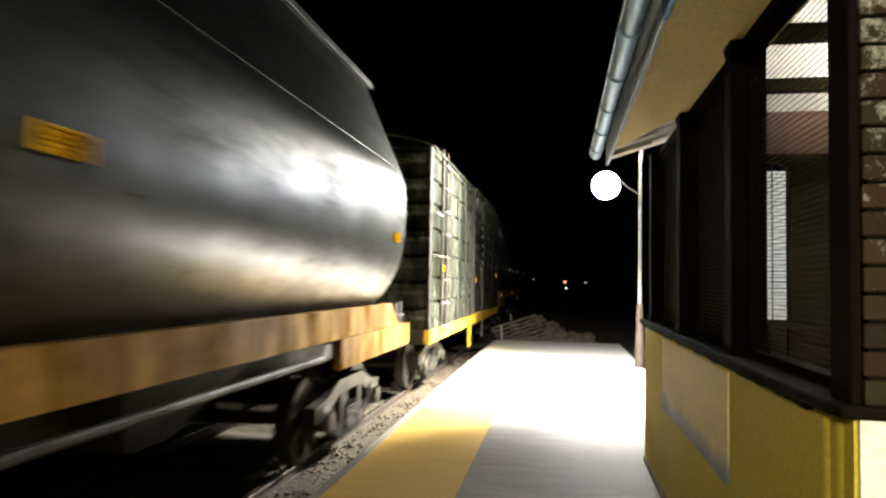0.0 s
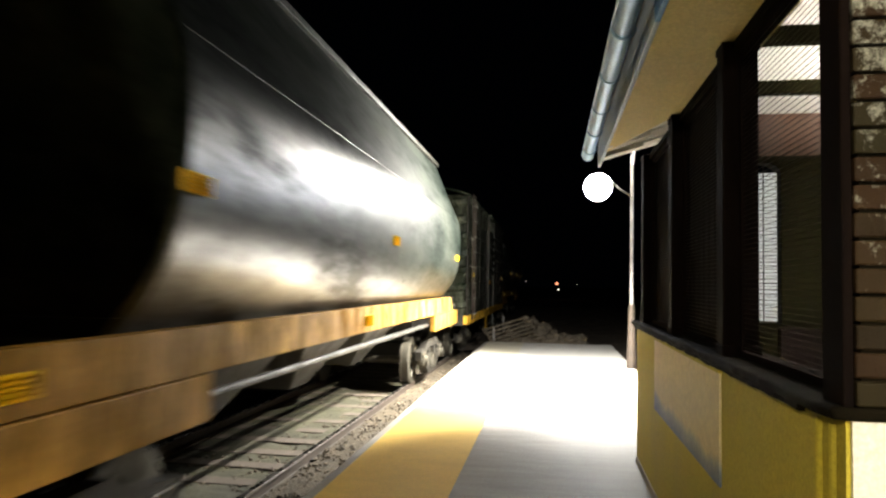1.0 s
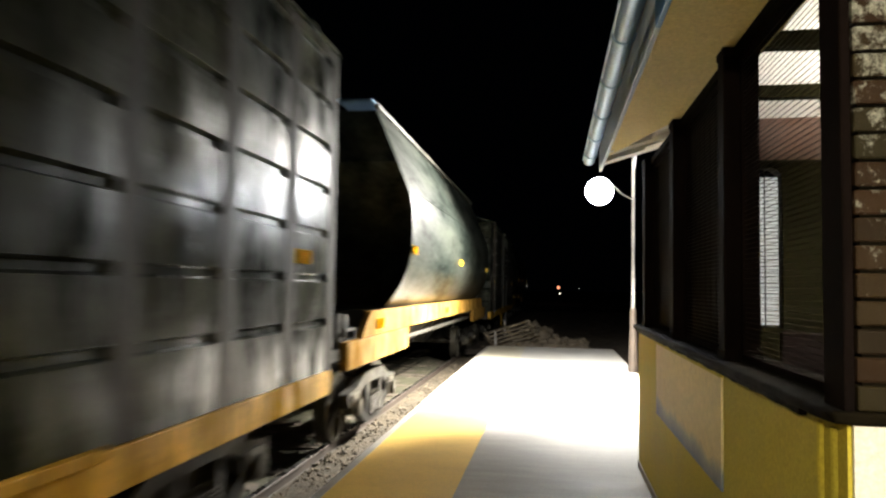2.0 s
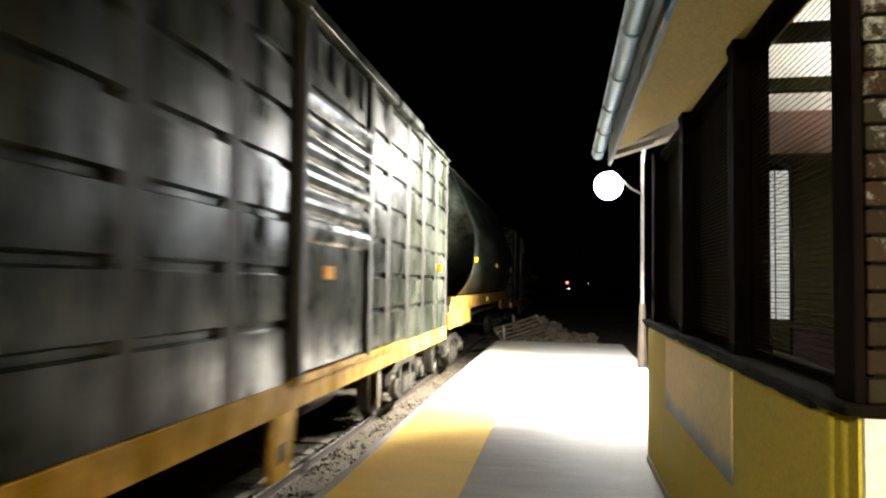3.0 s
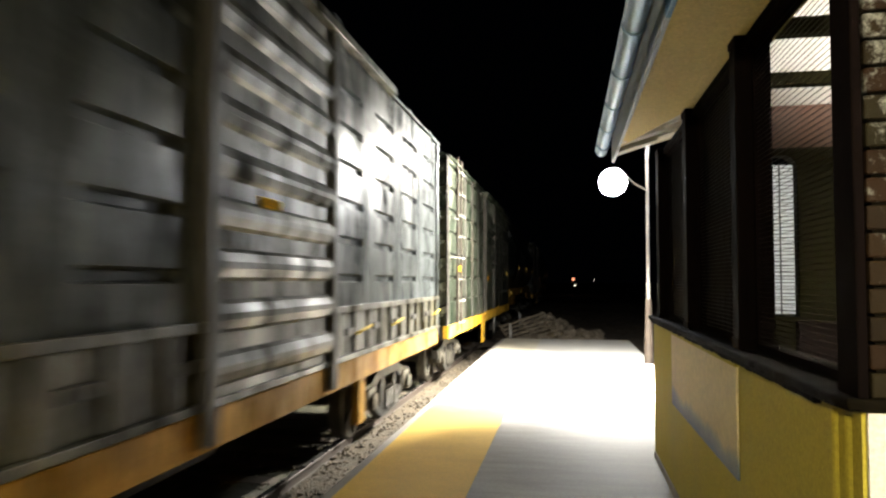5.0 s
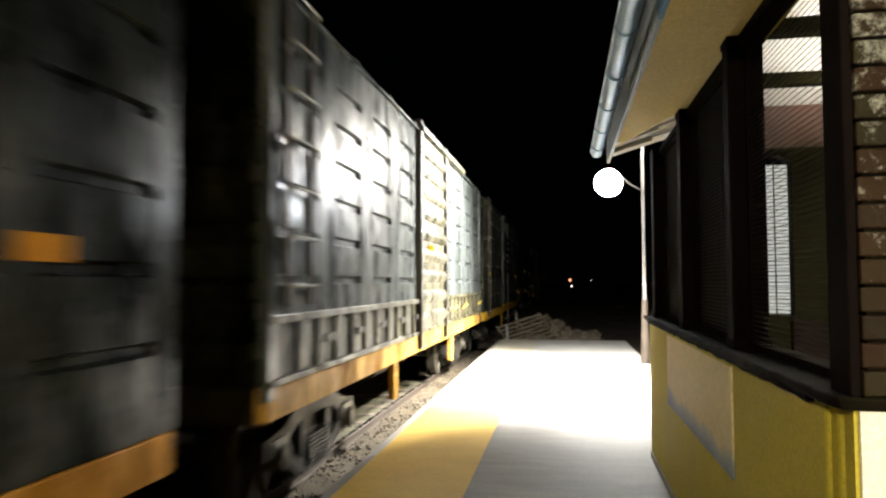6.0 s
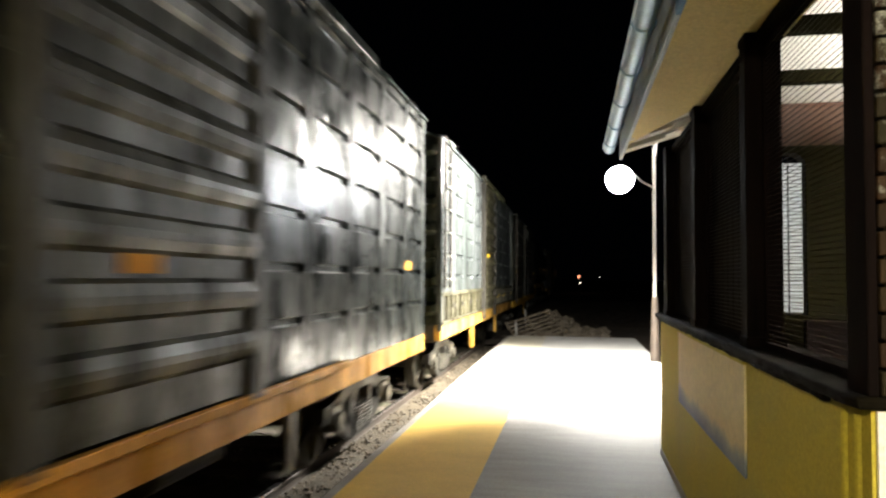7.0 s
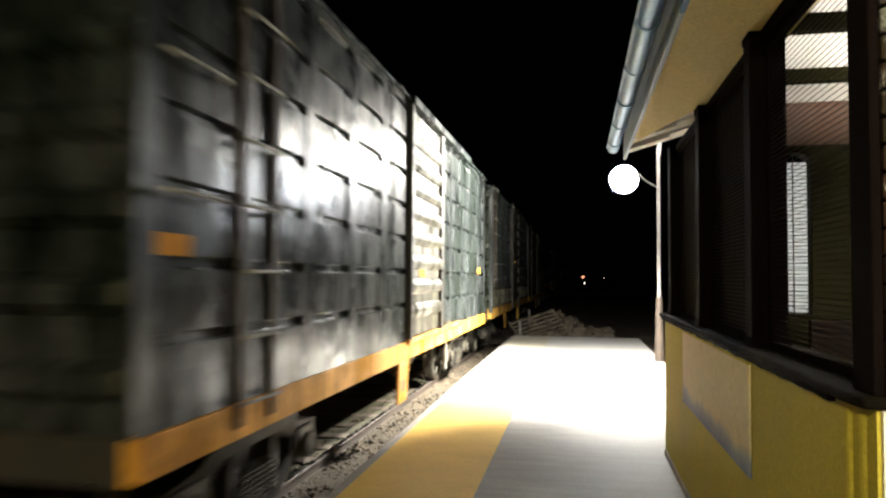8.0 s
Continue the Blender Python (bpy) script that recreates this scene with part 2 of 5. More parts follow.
M["far_white"] = glow("far_white", (1.0, 0.85, 0.7), 3.0)


# ---- mesh helpers ----
def part(name, bm, material, parent=None, label=""):
    me = bpy.data.meshes.new(name)
    bm.normal_update()
    bm.to_mesh(me)
    bm.free()
    me.materials.append(M[material] if isinstance(material, str) else material)
    ob = new(name, me)
    if parent is not None:
        ob.parent = parent
    if label:
        tagged(ob, label)
    return ob


def again(ob, parent, x, y, z, rz=0):
    """Another piece that shares ob's mesh."""
    o = new(ob.name.split(".")[0], ob.data)
    o.parent = parent
    o.matrix_basis = pose(x, y, z, 0, 0, rz)
    return o


def box(bm, x0, x1, y0, y1, z0, z1, bevel=0.0, m=None):
    r = bmesh.ops.create_cube(bm, size=1.0)["verts"]
    for v in r:
        v.co = Vector(((x0 + x1) / 2 + v.co.x * (x1 - x0), (y0 + y1) / 2 + v.co.y * (y1 - y0), (z0 + z1) / 2 + v.co.z * (z1 - z0)))
    if bevel:
        es = list({e for v in r for e in v.link_edges})
        res = bmesh.ops.bevel(bm, geom=es, offset=bevel, segments=2, affect="EDGES", profile=0.5)
        r = list({v for f in res["faces"] for v in f.verts} | {v for v in r if v.is_valid})
    if m is not None:
        bmesh.ops.transform(bm, matrix=m, verts=[v for v in r if v.is_valid])
    return bm


def rod(bm, a, b, r0, r1=None, seg=12, caps=True):
    a, b = Vector(a), Vector(b)
    d = b - a
    m = Matrix.Translation((a + b) / 2) @ d.to_track_quat("Z", "Y").to_matrix().to_4x4()
    bmesh.ops.create_cone(bm, cap_ends=caps, segments=seg, radius1=r0, radius2=r0 if r1 is None else r1, depth=d.length, matrix=m)
    return bm


def tube(bm, pts, r, seg=10):
    for a, b in zip(pts[:-1], pts[1:]):
        rod(bm, a, b, r, seg=seg)
    return bm


def smooth(ob):
    for p in ob.data.polygons:
        p.use_smooth = True
    return ob


def extrude_profile(bm, prof, y0, y1, closed=True):
    """Prism of the (x, z) outline between y0 and y1, with end caps."""
    a = [bm.verts.new((x, y0, z)) for x, z in prof]
    b = [bm.verts.new((x, y1, z)) for x, z in prof]
    n = len(prof)
    for i in range(n if closed else n - 1):
        j = (i + 1) % n
        bm.faces.new((a[i], a[j], b[j], b[i]))
    if closed:
        bm.faces.new(a)
        bm.faces.new(b[::-1])
    bmesh.ops.recalc_face_normals(bm, faces=bm.faces[:])
    return bm


def grooved_panel(w, z0, z1, rows, margin, depth=0.042, tall=0.075, bulge=0.012):
    """Pressed sheet facing +x: width w along y, pillowed, with horizontal grooves that run out before its upright edges."""
    g0, g1 = margin + 0.05, w - margin - 0.05
    ys = [0.0, margin] + [g0 + (g1 - g0) * k / 8 for k in range(9)] + [w - margin, w]
    zs = [z0]
    for r in rows:
        zs += [r - tall / 2, r - tall / 2 + 0.016, r + tall / 2 - 0.016, r + tall / 2]
    zs.append(z1)
    bm = bmesh.new()
    grid = []
    for k, z in enumerate(zs):
        inner_z = 0 < k < len(zs) - 1 and (k - 1) % 4 in (1, 2)
        row = []
        for i, y in enumerate(ys):
            d = depth if inner_z and 2 <= i <= 10 else 0.0
            row.append(bm.verts.new((bulge * math.sin(math.pi * y / w) - d, y, z)))
        grid.append(row)
    for k in range(len(zs) - 1):
        for i in range(len(ys) - 1):
            bm.faces.new((grid[k][i], grid[k][i + 1], grid[k + 1][i + 1], grid[k + 1][i]))
    box(bm, -0.075, -0.060, 0, w, z0, z1)
    return bm


# ---- ground, platform and track ----
def sheet(bm, x0, x1, y0, y1, z, nx, ny, amp, seed):
    vs = [[bm.verts.new((x0 + (x1 - x0) * i / nx, y0 + (y1 - y0) * j / ny, 0)) for i in range(nx + 1)] for j in range(ny + 1)]
    for row in vs:
        for v in row:
            v.co.z = z + amp * noise.fractal(Vector((v.co.x * 1.7 + seed, v.co.y * 1.7, seed)), 0.8, 2.1, 4)
    for j in range(ny):
        for i in range(nx):
            bm.faces.new((vs[j][i], vs[j][i + 1], vs[j + 1][i + 1], vs[j + 1][i]))
    return bm


def ground():
    bm = bmesh.new()
    r = 900
    vs = [bm.verts.new(p) for p in ((-r, -r, -0.62), (r, -r, -0.62), (r, r, -0.62), (-r, r, -0.62))]
    bm.faces.new(vs)
    tagged(part("ground", bm, "dirt"), "dark bare earth around the railway", "ground", kind="structure")
    bm = sheet(bmesh.new(), -9.0, 9.0, 19.75, 60.0, -0.30, 90, 200, 0.10, 3.1)
    tagged(part("ground", bm, "dirt"), "uneven dirt and gravel beyond the platform end", "ground", kind="structure")
    bm = sheet(bmesh.new(), -2.60, -1.832, -6.0, 60.0, -0.375, 14, 800, 0.022, 5.3)
    tagged(part("ground", bm, "shoulder_dirt"), "brown dirt and grit between the rail and the platform", "ground", kind="structure")
    bm = sheet(bmesh.new(), -7.5, -1.95, -6.0, 60.0, -0.418, 60, 500, 0.035, 7.7)
    tagged(part("ground", bm, "ballast"), "dirty mossy gravel bed under the track", "ballast", kind="structure")


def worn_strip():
    """Yellow paint blended to a pale tone further along, for the lamp's white glare."""
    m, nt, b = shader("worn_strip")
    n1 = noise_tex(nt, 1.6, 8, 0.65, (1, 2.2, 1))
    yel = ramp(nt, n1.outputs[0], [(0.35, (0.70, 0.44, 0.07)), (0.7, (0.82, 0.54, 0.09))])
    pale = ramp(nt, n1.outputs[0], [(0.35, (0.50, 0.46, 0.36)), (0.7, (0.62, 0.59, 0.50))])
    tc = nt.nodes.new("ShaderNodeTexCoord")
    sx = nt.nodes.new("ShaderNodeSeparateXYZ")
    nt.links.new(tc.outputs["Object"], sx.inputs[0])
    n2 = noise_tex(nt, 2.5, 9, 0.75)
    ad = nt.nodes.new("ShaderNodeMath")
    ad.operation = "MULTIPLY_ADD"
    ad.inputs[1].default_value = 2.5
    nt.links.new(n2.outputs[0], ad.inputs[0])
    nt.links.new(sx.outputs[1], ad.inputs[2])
    # the pale tone that carries the lamp's glare starts around y = 9
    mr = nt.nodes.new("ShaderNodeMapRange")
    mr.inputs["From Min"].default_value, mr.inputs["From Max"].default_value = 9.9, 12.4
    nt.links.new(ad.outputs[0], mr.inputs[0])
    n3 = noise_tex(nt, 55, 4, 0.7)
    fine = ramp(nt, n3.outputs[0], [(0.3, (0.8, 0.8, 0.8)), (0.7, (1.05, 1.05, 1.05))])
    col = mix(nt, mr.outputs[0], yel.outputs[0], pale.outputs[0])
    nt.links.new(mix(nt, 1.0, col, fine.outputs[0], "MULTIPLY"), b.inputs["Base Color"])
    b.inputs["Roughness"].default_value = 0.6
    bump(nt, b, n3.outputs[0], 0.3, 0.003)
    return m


def gravel():
    """Loose stones in the bed, thickest beside the near rail."""
    rng = random.Random(21)
    t = (1 + 5 ** 0.5) / 2
    ico = np.array([(-1, t, 0), (1, t, 0), (-1, -t, 0), (1, -t, 0), (0, -1, t), (0, 1, t), (0, -1, -t), (0, 1, -t), (t, 0, -1), (t, 0, 1), (-t, 0, -1), (-t, 0, 1)]) / 1.9
    tri = ((0, 11, 5), (0, 5, 1), (0, 1, 7), (0, 7, 10), (0, 10, 11), (1, 5, 9), (5, 11, 4), (11, 10, 2), (10, 7, 6), (7, 1, 8), (3, 9, 4), (3, 4, 2), (3, 2, 6), (3, 6, 8), (3, 8, 9), (4, 9, 5), (2, 4, 11), (6, 2, 10), (8, 6, 7), (9, 8, 1))
    verts, faces = [], []
    for k in range(7500):
        near = rng.random() < 0.42
        x = rng.uniform(-2.60, -1.86) if near else rng.uniform(-4.6, -2.70)
        y = 2.5 + 26 * rng.random() ** 1.4
        r = rng.uniform(0.008, 0.03) * (0.9 if near else 1.0)
        a = rng.uniform(0, 6.28)
        ca, sa = math.cos(a), math.sin(a)
        z = (-0.375 if near else -0.435) + 0.015 * rng.random()
        b = len(verts)
        for p in ico:
            q = p * r * np.array((rng.uniform(0.8, 1.4), rng.uniform(0.6, 1.1), rng.uniform(0.5, 0.9)))
            verts.append((x + q[0] * ca - q[1] * sa, y + q[0] * sa + q[1] * ca, z + q[2]))
        faces.extend((b + i, b + j, b + m) for i, j, m in tri)
    me = bpy.data.meshes.new("gravel")
    me.from_pydata(verts, [], faces)
    m, nt, bs = shader("gravel_stone")
    ge = nt.nodes.new("ShaderNodeNewGeometry")
    r = ramp(nt, ge.outputs["Random Per Island"], [(0.0, (0.034, 0.028, 0.016)), (0.6, (0.080, 0.062, 0.040)), (1.0, (0.17, 0.14, 0.10))])
    nt.links.new(r.outputs[0], bs.inputs["Base Color"])
    bs.inputs["Roughness"].default_value = 0.9
    me.materials.append(m)
    tagged(new("gravel", me), "loose dusty gravel stones beside and between the rails", "gravel", kind="stuff")


def platform():
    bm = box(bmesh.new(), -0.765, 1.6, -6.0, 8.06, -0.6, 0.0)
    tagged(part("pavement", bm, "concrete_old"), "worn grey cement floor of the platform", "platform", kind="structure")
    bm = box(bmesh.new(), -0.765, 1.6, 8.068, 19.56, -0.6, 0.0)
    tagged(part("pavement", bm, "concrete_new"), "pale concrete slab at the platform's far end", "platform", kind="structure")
    bm = box(bmesh.new(), 1.6, 6.0, -6.0, 6.75, -0.6, -0.004)
    tagged(part("floor", bm, "dark_floor"), "cement floor inside the open shelter", "floor", kind="structure")
    # dark slab added over the unseen floor to cut the light inside
    bm = box(bmesh.new(), WALL_X + 0.21, 4.0, 2.3, 6.5, 0.0, 0.006)
    tagged(part("floor", bm, "dark_floor"), "unseen dark slab added over the floor to dim the shelter", "floor", kind="structure")
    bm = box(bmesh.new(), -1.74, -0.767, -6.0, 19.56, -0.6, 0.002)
    tagged(part("pavement", bm, worn_strip()), "yellow safety strip, the lamp's glare painted pale further along", "platform", kind="structure")
    bm = box(bmesh.new(), -1.83, -1.742, -6.0, 19.56, -0.6, -0.003, 0.012)
    tagged(part("kerb", bm, "kerb_concrete"), "worn concrete edge of the platform", "kerb", kind="structure")


def track():
    for x in (TRACK_X + 0.855, TRACK_X - 0.855):
        bm = extrude_profile(bmesh.new(), [(-0.07, -0.14), (0.07, -0.14), (0.07, -0.128), (0.012, -0.11), (0.012, -0.045), (0.036, -0.03), (0.036, -0.006), (0.028, 0), (-0.028, 0), (-0.036, -0.006), (-0.036, -0.03), (-0.012, -0.045), (-0.012, -0.11), (-0.07, -0.128)], -6, 60)
        ob = tagged(part("rail", bm, "rail_web"), "rusty steel rail with a shiny worn top", "rail", "rails of the track", kind="structure")
        ob.location = (x, 0, RAIL_Z)
        head = part("railhead", box(bmesh.new(), -0.026, 0.026, -6, 60, 0.0, 0.004), "bright_steel", ob)
    first = None
    rng = random.Random(4)
    for i in range(96):
        y = -5.7 + i * 0.62
        if first is None:
            first = part("sleeper", box(bmesh.new(), -1.3, 1.3, -0.12, 0.12, -0.16, 0.0, 0.012), "sleeper_wood")
            ob = first
        else:
            ob = new("sleeper", first.data)
        ob.matrix_basis = pose(TRACK_X + rng.uniform(-0.04, 0.04), y + rng.uniform(-0.03, 0.03), RAIL_Z - 0.142, 0, 0, rng.uniform(-1.2, 1.2))
        tagged(ob, "weathered wooden railway sleeper in the gravel", "sleeper", "sleepers of the track", kind="structure")


# ---- the train ----
WHEEL_R = 0.43
WHEELSETS = []


def wheelset_mesh():
    bm = bmesh.new()
    rod(bm, (-0.95, 0, 0), (0.95, 0, 0), 0.075, seg=12)
    for s in (-1, 1):
        x = s * 0.855
        rod(bm, (x - 0.06, 0, 0), (x + 0.06, 0, 0), WHEEL_R, seg=40)
        rod(bm, (x - s * 0.085, 0, 0), (x - s * 0.058, 0, 0), WHEEL_R + 0.028, seg=40)
        rod(bm, (x + s * 0.06, 0, 0), (x + s * 0.075, 0, 0), WHEEL_R, WHEEL_R - 0.03, seg=40) if s > 0 else rod(bm, (x - 0.075, 0, 0), (x - 0.06, 0, 0), WHEEL_R - 0.03, WHEEL_R, seg=40)
        rod(bm, (x, 0, 0), (x + s * 0.14, 0, 0), 0.13, 0.11, seg=20)
        for k in range(6):
            a = k * math.pi / 3
            c, d = math.cos(a), math.sin(a)
            rod(bm, (x + s * 0.085, 0.13 * c, 0.13 * d), (x + s * 0.085, 0.37 * c, 0.37 * d), 0.032, 0.026, seg=8)
    return bm


SHARED = {}


def bogie(car, y):
    """Three-piece bogie: two side frames, bolster, springs and two turning wheelsets."""
    top = part("bogie", box(bmesh.new(), -1.05, 1.05, -0.18, 0.18, 0.42, 0.70, 0.03), "dark_iron", car)
    top.location = (0, y, 0)
    for s in (-1, 1):
        key = "frame%d" % s
        if key not in SHARED:
            bm = bmesh.new()
            x0, x1 = sorted((s * 1.02, s * 1.14))
            def bar(p, q, h):
                p, q = Vector((0, *p)), Vector((0, *q))
                n = Vector((0, -(q - p).z, (q - p).y)).normalized() * h / 2
                v = [bm.verts.new((x, w.y, w.z)) for x in (x0, x1) for w in (p + n, q + n, q - n, p - n)]
                for f in ((0, 1, 2, 3), (7, 6, 5, 4), (0, 4, 5, 1), (1, 5, 6, 2), (2, 6, 7, 3), (3, 7, 4, 0)):
                    bm.faces.new([v[k] for k in f])
            for e in (-1, 1):
                bar((e * 1.16, 0.52), (e * 0.80, 0.56), 0.17)
                bar((e * 0.82, 0.56), (e * 0.40, 0.72), 0.15)
                bar((e * 0.80, 0.42), (e * 0.36, 0.20), 0.11)
                bar((e * 0.33, 0.16), (e * 0.33, 0.74), 0.10)
                bar((e * 0.72, 0.36), (e * 0.72, 0.62), 0.10)
            bar((-0.44, 0.71), (0.44, 0.71), 0.15)
            bar((-0.40, 0.19), (0.40, 0.19), 0.11)
            bmesh.ops.recalc_face_normals(bm, faces=bm.faces[:])
            SHARED[key] = bm
            ob = part("side_frame", bm, "dark_iron", top)
            SHARED[key] = ob.data
        else:
            ob = new("side_frame", SHARED[key])
            ob.parent = top
        for dy in (-0.9, 0.9):
            key = "axlebox%d" % s
            if key not in SHARED:
                bm = rod(bmesh.new(), (s * 1.10, 0, 0), (s * 1.22, 0, 0), 0.12, 0.10, seg=16)
                box(bm, min(s * 1.04, s * 1.17), max(s * 1.04, s * 1.17), -0.17, 0.17, -0.08, 0.16, 0.02)
                SHARED[key] = part("axle_box", bm, "wheel_steel", top)
                SHARED[key].location = (0, dy, WHEEL_R)
            else:
                again(SHARED[key], top, 0, dy, WHEEL_R)
        for dy in (-0.2, 0.0, 0.2):
            if "spring" not in SHARED:
                bm = bmesh.new()
                n = 60
                pts = [(0.055 * math.cos(k * 0.7), 0.055 * math.sin(k * 0.7), 0.2 + 0.26 * k / n) for k in range(n + 1)]
                tube(bm, pts, 0.014, 5)
                SHARED["spring"] = part("spring", bm, "wheel_steel", top)
                SHARED["spring"].location = (s * 1.13, dy, 0.02)
            else:
                again(SHARED["spring"], top, s * 1.13, dy, 0.02)
    for dy in (-0.9, 0.9):
        if "wheelset" not in SHARED:
            SHARED["wheelset"] = part("wheelset", wheelset_mesh(), "wheel_steel", top)
            w = SHARED["wheelset"]
        else:
            w = again(SHARED["wheelset"], top, 0, 0, 0)
        WHEELSETS.append((w, dy))


def coupler(car, y, s):
    bm = box(bmesh.new(), -0.09, 0.09, min(y, y + s * 0.42), max(y, y + s * 0.42), 0.74, 0.92, 0.02)
    box(bm, -0.17, 0.15, min(y + s * 0.38, y + s * 0.60), max(y + s * 0.38, y + s * 0.60), 0.68, 0.98, 0.04)
    part("coupler", bm, "dark_iron", car)
    bm = tube(bmesh.new(), [(0.35, y, 0.85), (0.35, y + s * 0.2, 0.6), (0.32, y + s * 0.45, 0.48), (0.28, y + s * 0.6, 0.5)], 0.028, 8)
    part("air_hose", bm, "dark_iron", car)


def ladder(car, x, y0, y1, z0, z1, step, material):
    bm = bmesh.new()
    for y in (y0, y1):
        box(bm, x, x + 0.03, y - 0.03, y + 0.03, z0, z1, 0.004)
    part("ladder_rail", bm, material, car)
    z = z0 + 0.15
    first = None
    while z < z1:
        if first is None:
            bm = tube(bmesh.new(), [(0, y0, 0), (0.05, y0 + 0.02, 0), (0.05, y1 - 0.02, 0), (0, y1, 0)], 0.012, 6)
            first = part("rung", bm, "white_mark", car)
            first.location = (x + 0.03, 0, z)
        else:
            again(first, car, x + 0.03, 0, z)
        z += step


def reflector(car, x, y, z, w=0.30, h=0.115, lens=True):
    """Backing plate with rows of prism teeth whose steep faces look back along the train; without lens a plain plate."""
    key = "reflector%.2f%d" % (w, lens)
    if key in SHARED:
        again(SHARED[key], car, x, y, z)
        return
    bm = box(bmesh.new(), 0, 0.006, -w / 2, w / 2, -h / 2, h / 2)
    if lens:
        rows, teeth = 5, 10
        for r in range(rows):
            z0 = -h / 2 + h * (r + 0.12) / rows
            z1 = -h / 2 + h * (r + 0.88) / rows
            for k in range(teeth):
                ya, yb = -w / 2 + w * k / teeth, -w / 2 + w * (k + 1) / teeth
                v = [bm.verts.new(p) for zz in (z0, z1) for p in ((0.006, ya, zz), (0.026, ya + 0.003, zz), (0.006, yb, zz))]
                for f in ((2, 1, 0), (3, 4, 5), (0, 1, 4, 3), (1, 2, 5, 4)):
                    bm.faces.new([v[i] for i in f])
        bmesh.ops.recalc_face_normals(bm, faces=bm.faces[:])
    SHARED[key] = part("reflector", bm, "lens_yellow" if lens else "reflector", car, "bright yellow ridged reflector" if lens else "orange reflective plate")
    SHARED[key].location = (x, y, z)


def end_wall(car, y, s, z0, z1, material, hw=1.44):
    """Corrugated end sheet with deep horizontal ribs, facing along s."""
    prof = []
    n = 7
    pitch = (z1 - z0) / n
    for i in range(n):
        b = z0 + i * pitch
        prof += [(0.0, b), (0.0, b + pitch * 0.35), (0.075, b + pitch * 0.5), (0.075, b + pitch * 0.72), (0.0, b + pitch * 0.87)]
    prof.append((0.0, z1))
    bm = bmesh.new()
    rows = []
    for d, z in prof:
        rows.append([bm.verts.new((x, y + s * dd, z)) for x, dd in ((-hw, 0), (-hw + 0.12, d), (hw - 0.12, d), (hw, 0))])
    for a, b in zip(rows[:-1], rows[1:]):
        for i in range(3):
            bm.faces.new((a[i], a[i + 1], b[i + 1], b[i]))
    box(bm, -hw, hw, min(y - s * 0.05, y - s * 0.02), max(y - s * 0.05, y - s * 0.02), z0, z1)
    part("end_wall", bm, material, car)


def car_base(name, label, half, u, sill, sill_z, bogie_y, hw, sill_half=None):
    car = tagged(new(name), label, "railway wagon", "wagons of the train")
    car.location = (TRACK_X, u, RAIL_Z)
    CARS.append((car, u))
    for s in (-1, 1):
        bm = bmesh.new()
        x0, x1 = sorted((s * (hw - 0.10), s * (hw + 0.004)))
        box(bm, x0, x1, -(sill_half or half), sill_half or half, sill_z[0], sill_z[1], 0.008)
        part("side_sill", bm, sill, car)
    bm = box(bmesh.new(), -0.22, 0.22, -half, half, 0.72, 1.0)
    for y in np.linspace(-half + 0.3, half - 0.3, 9):
        box(bm, -hw + 0.1, hw - 0.1, y - 0.06, y + 0.06, sill_z[0] + 0.03, sill_z[1] - 0.02)
    part("underframe", bm, "dark_iron", car)
    for s in (-1, 1):
        # end beams darker than the sills, the shade on them put into the colour
        bm = box(bmesh.new(), -hw + 0.1, hw - 0.1, min(s * half, s * (half - 0.1)), max(s * half, s * (half - 0.1)), sill_z[0] - 0.02, sill_z[1])
        part("end_beam", bm, "post_grime", car)
        coupler(car, s * half, s)
        bogie(car, s * bogie_y)
    return car


CARS = []


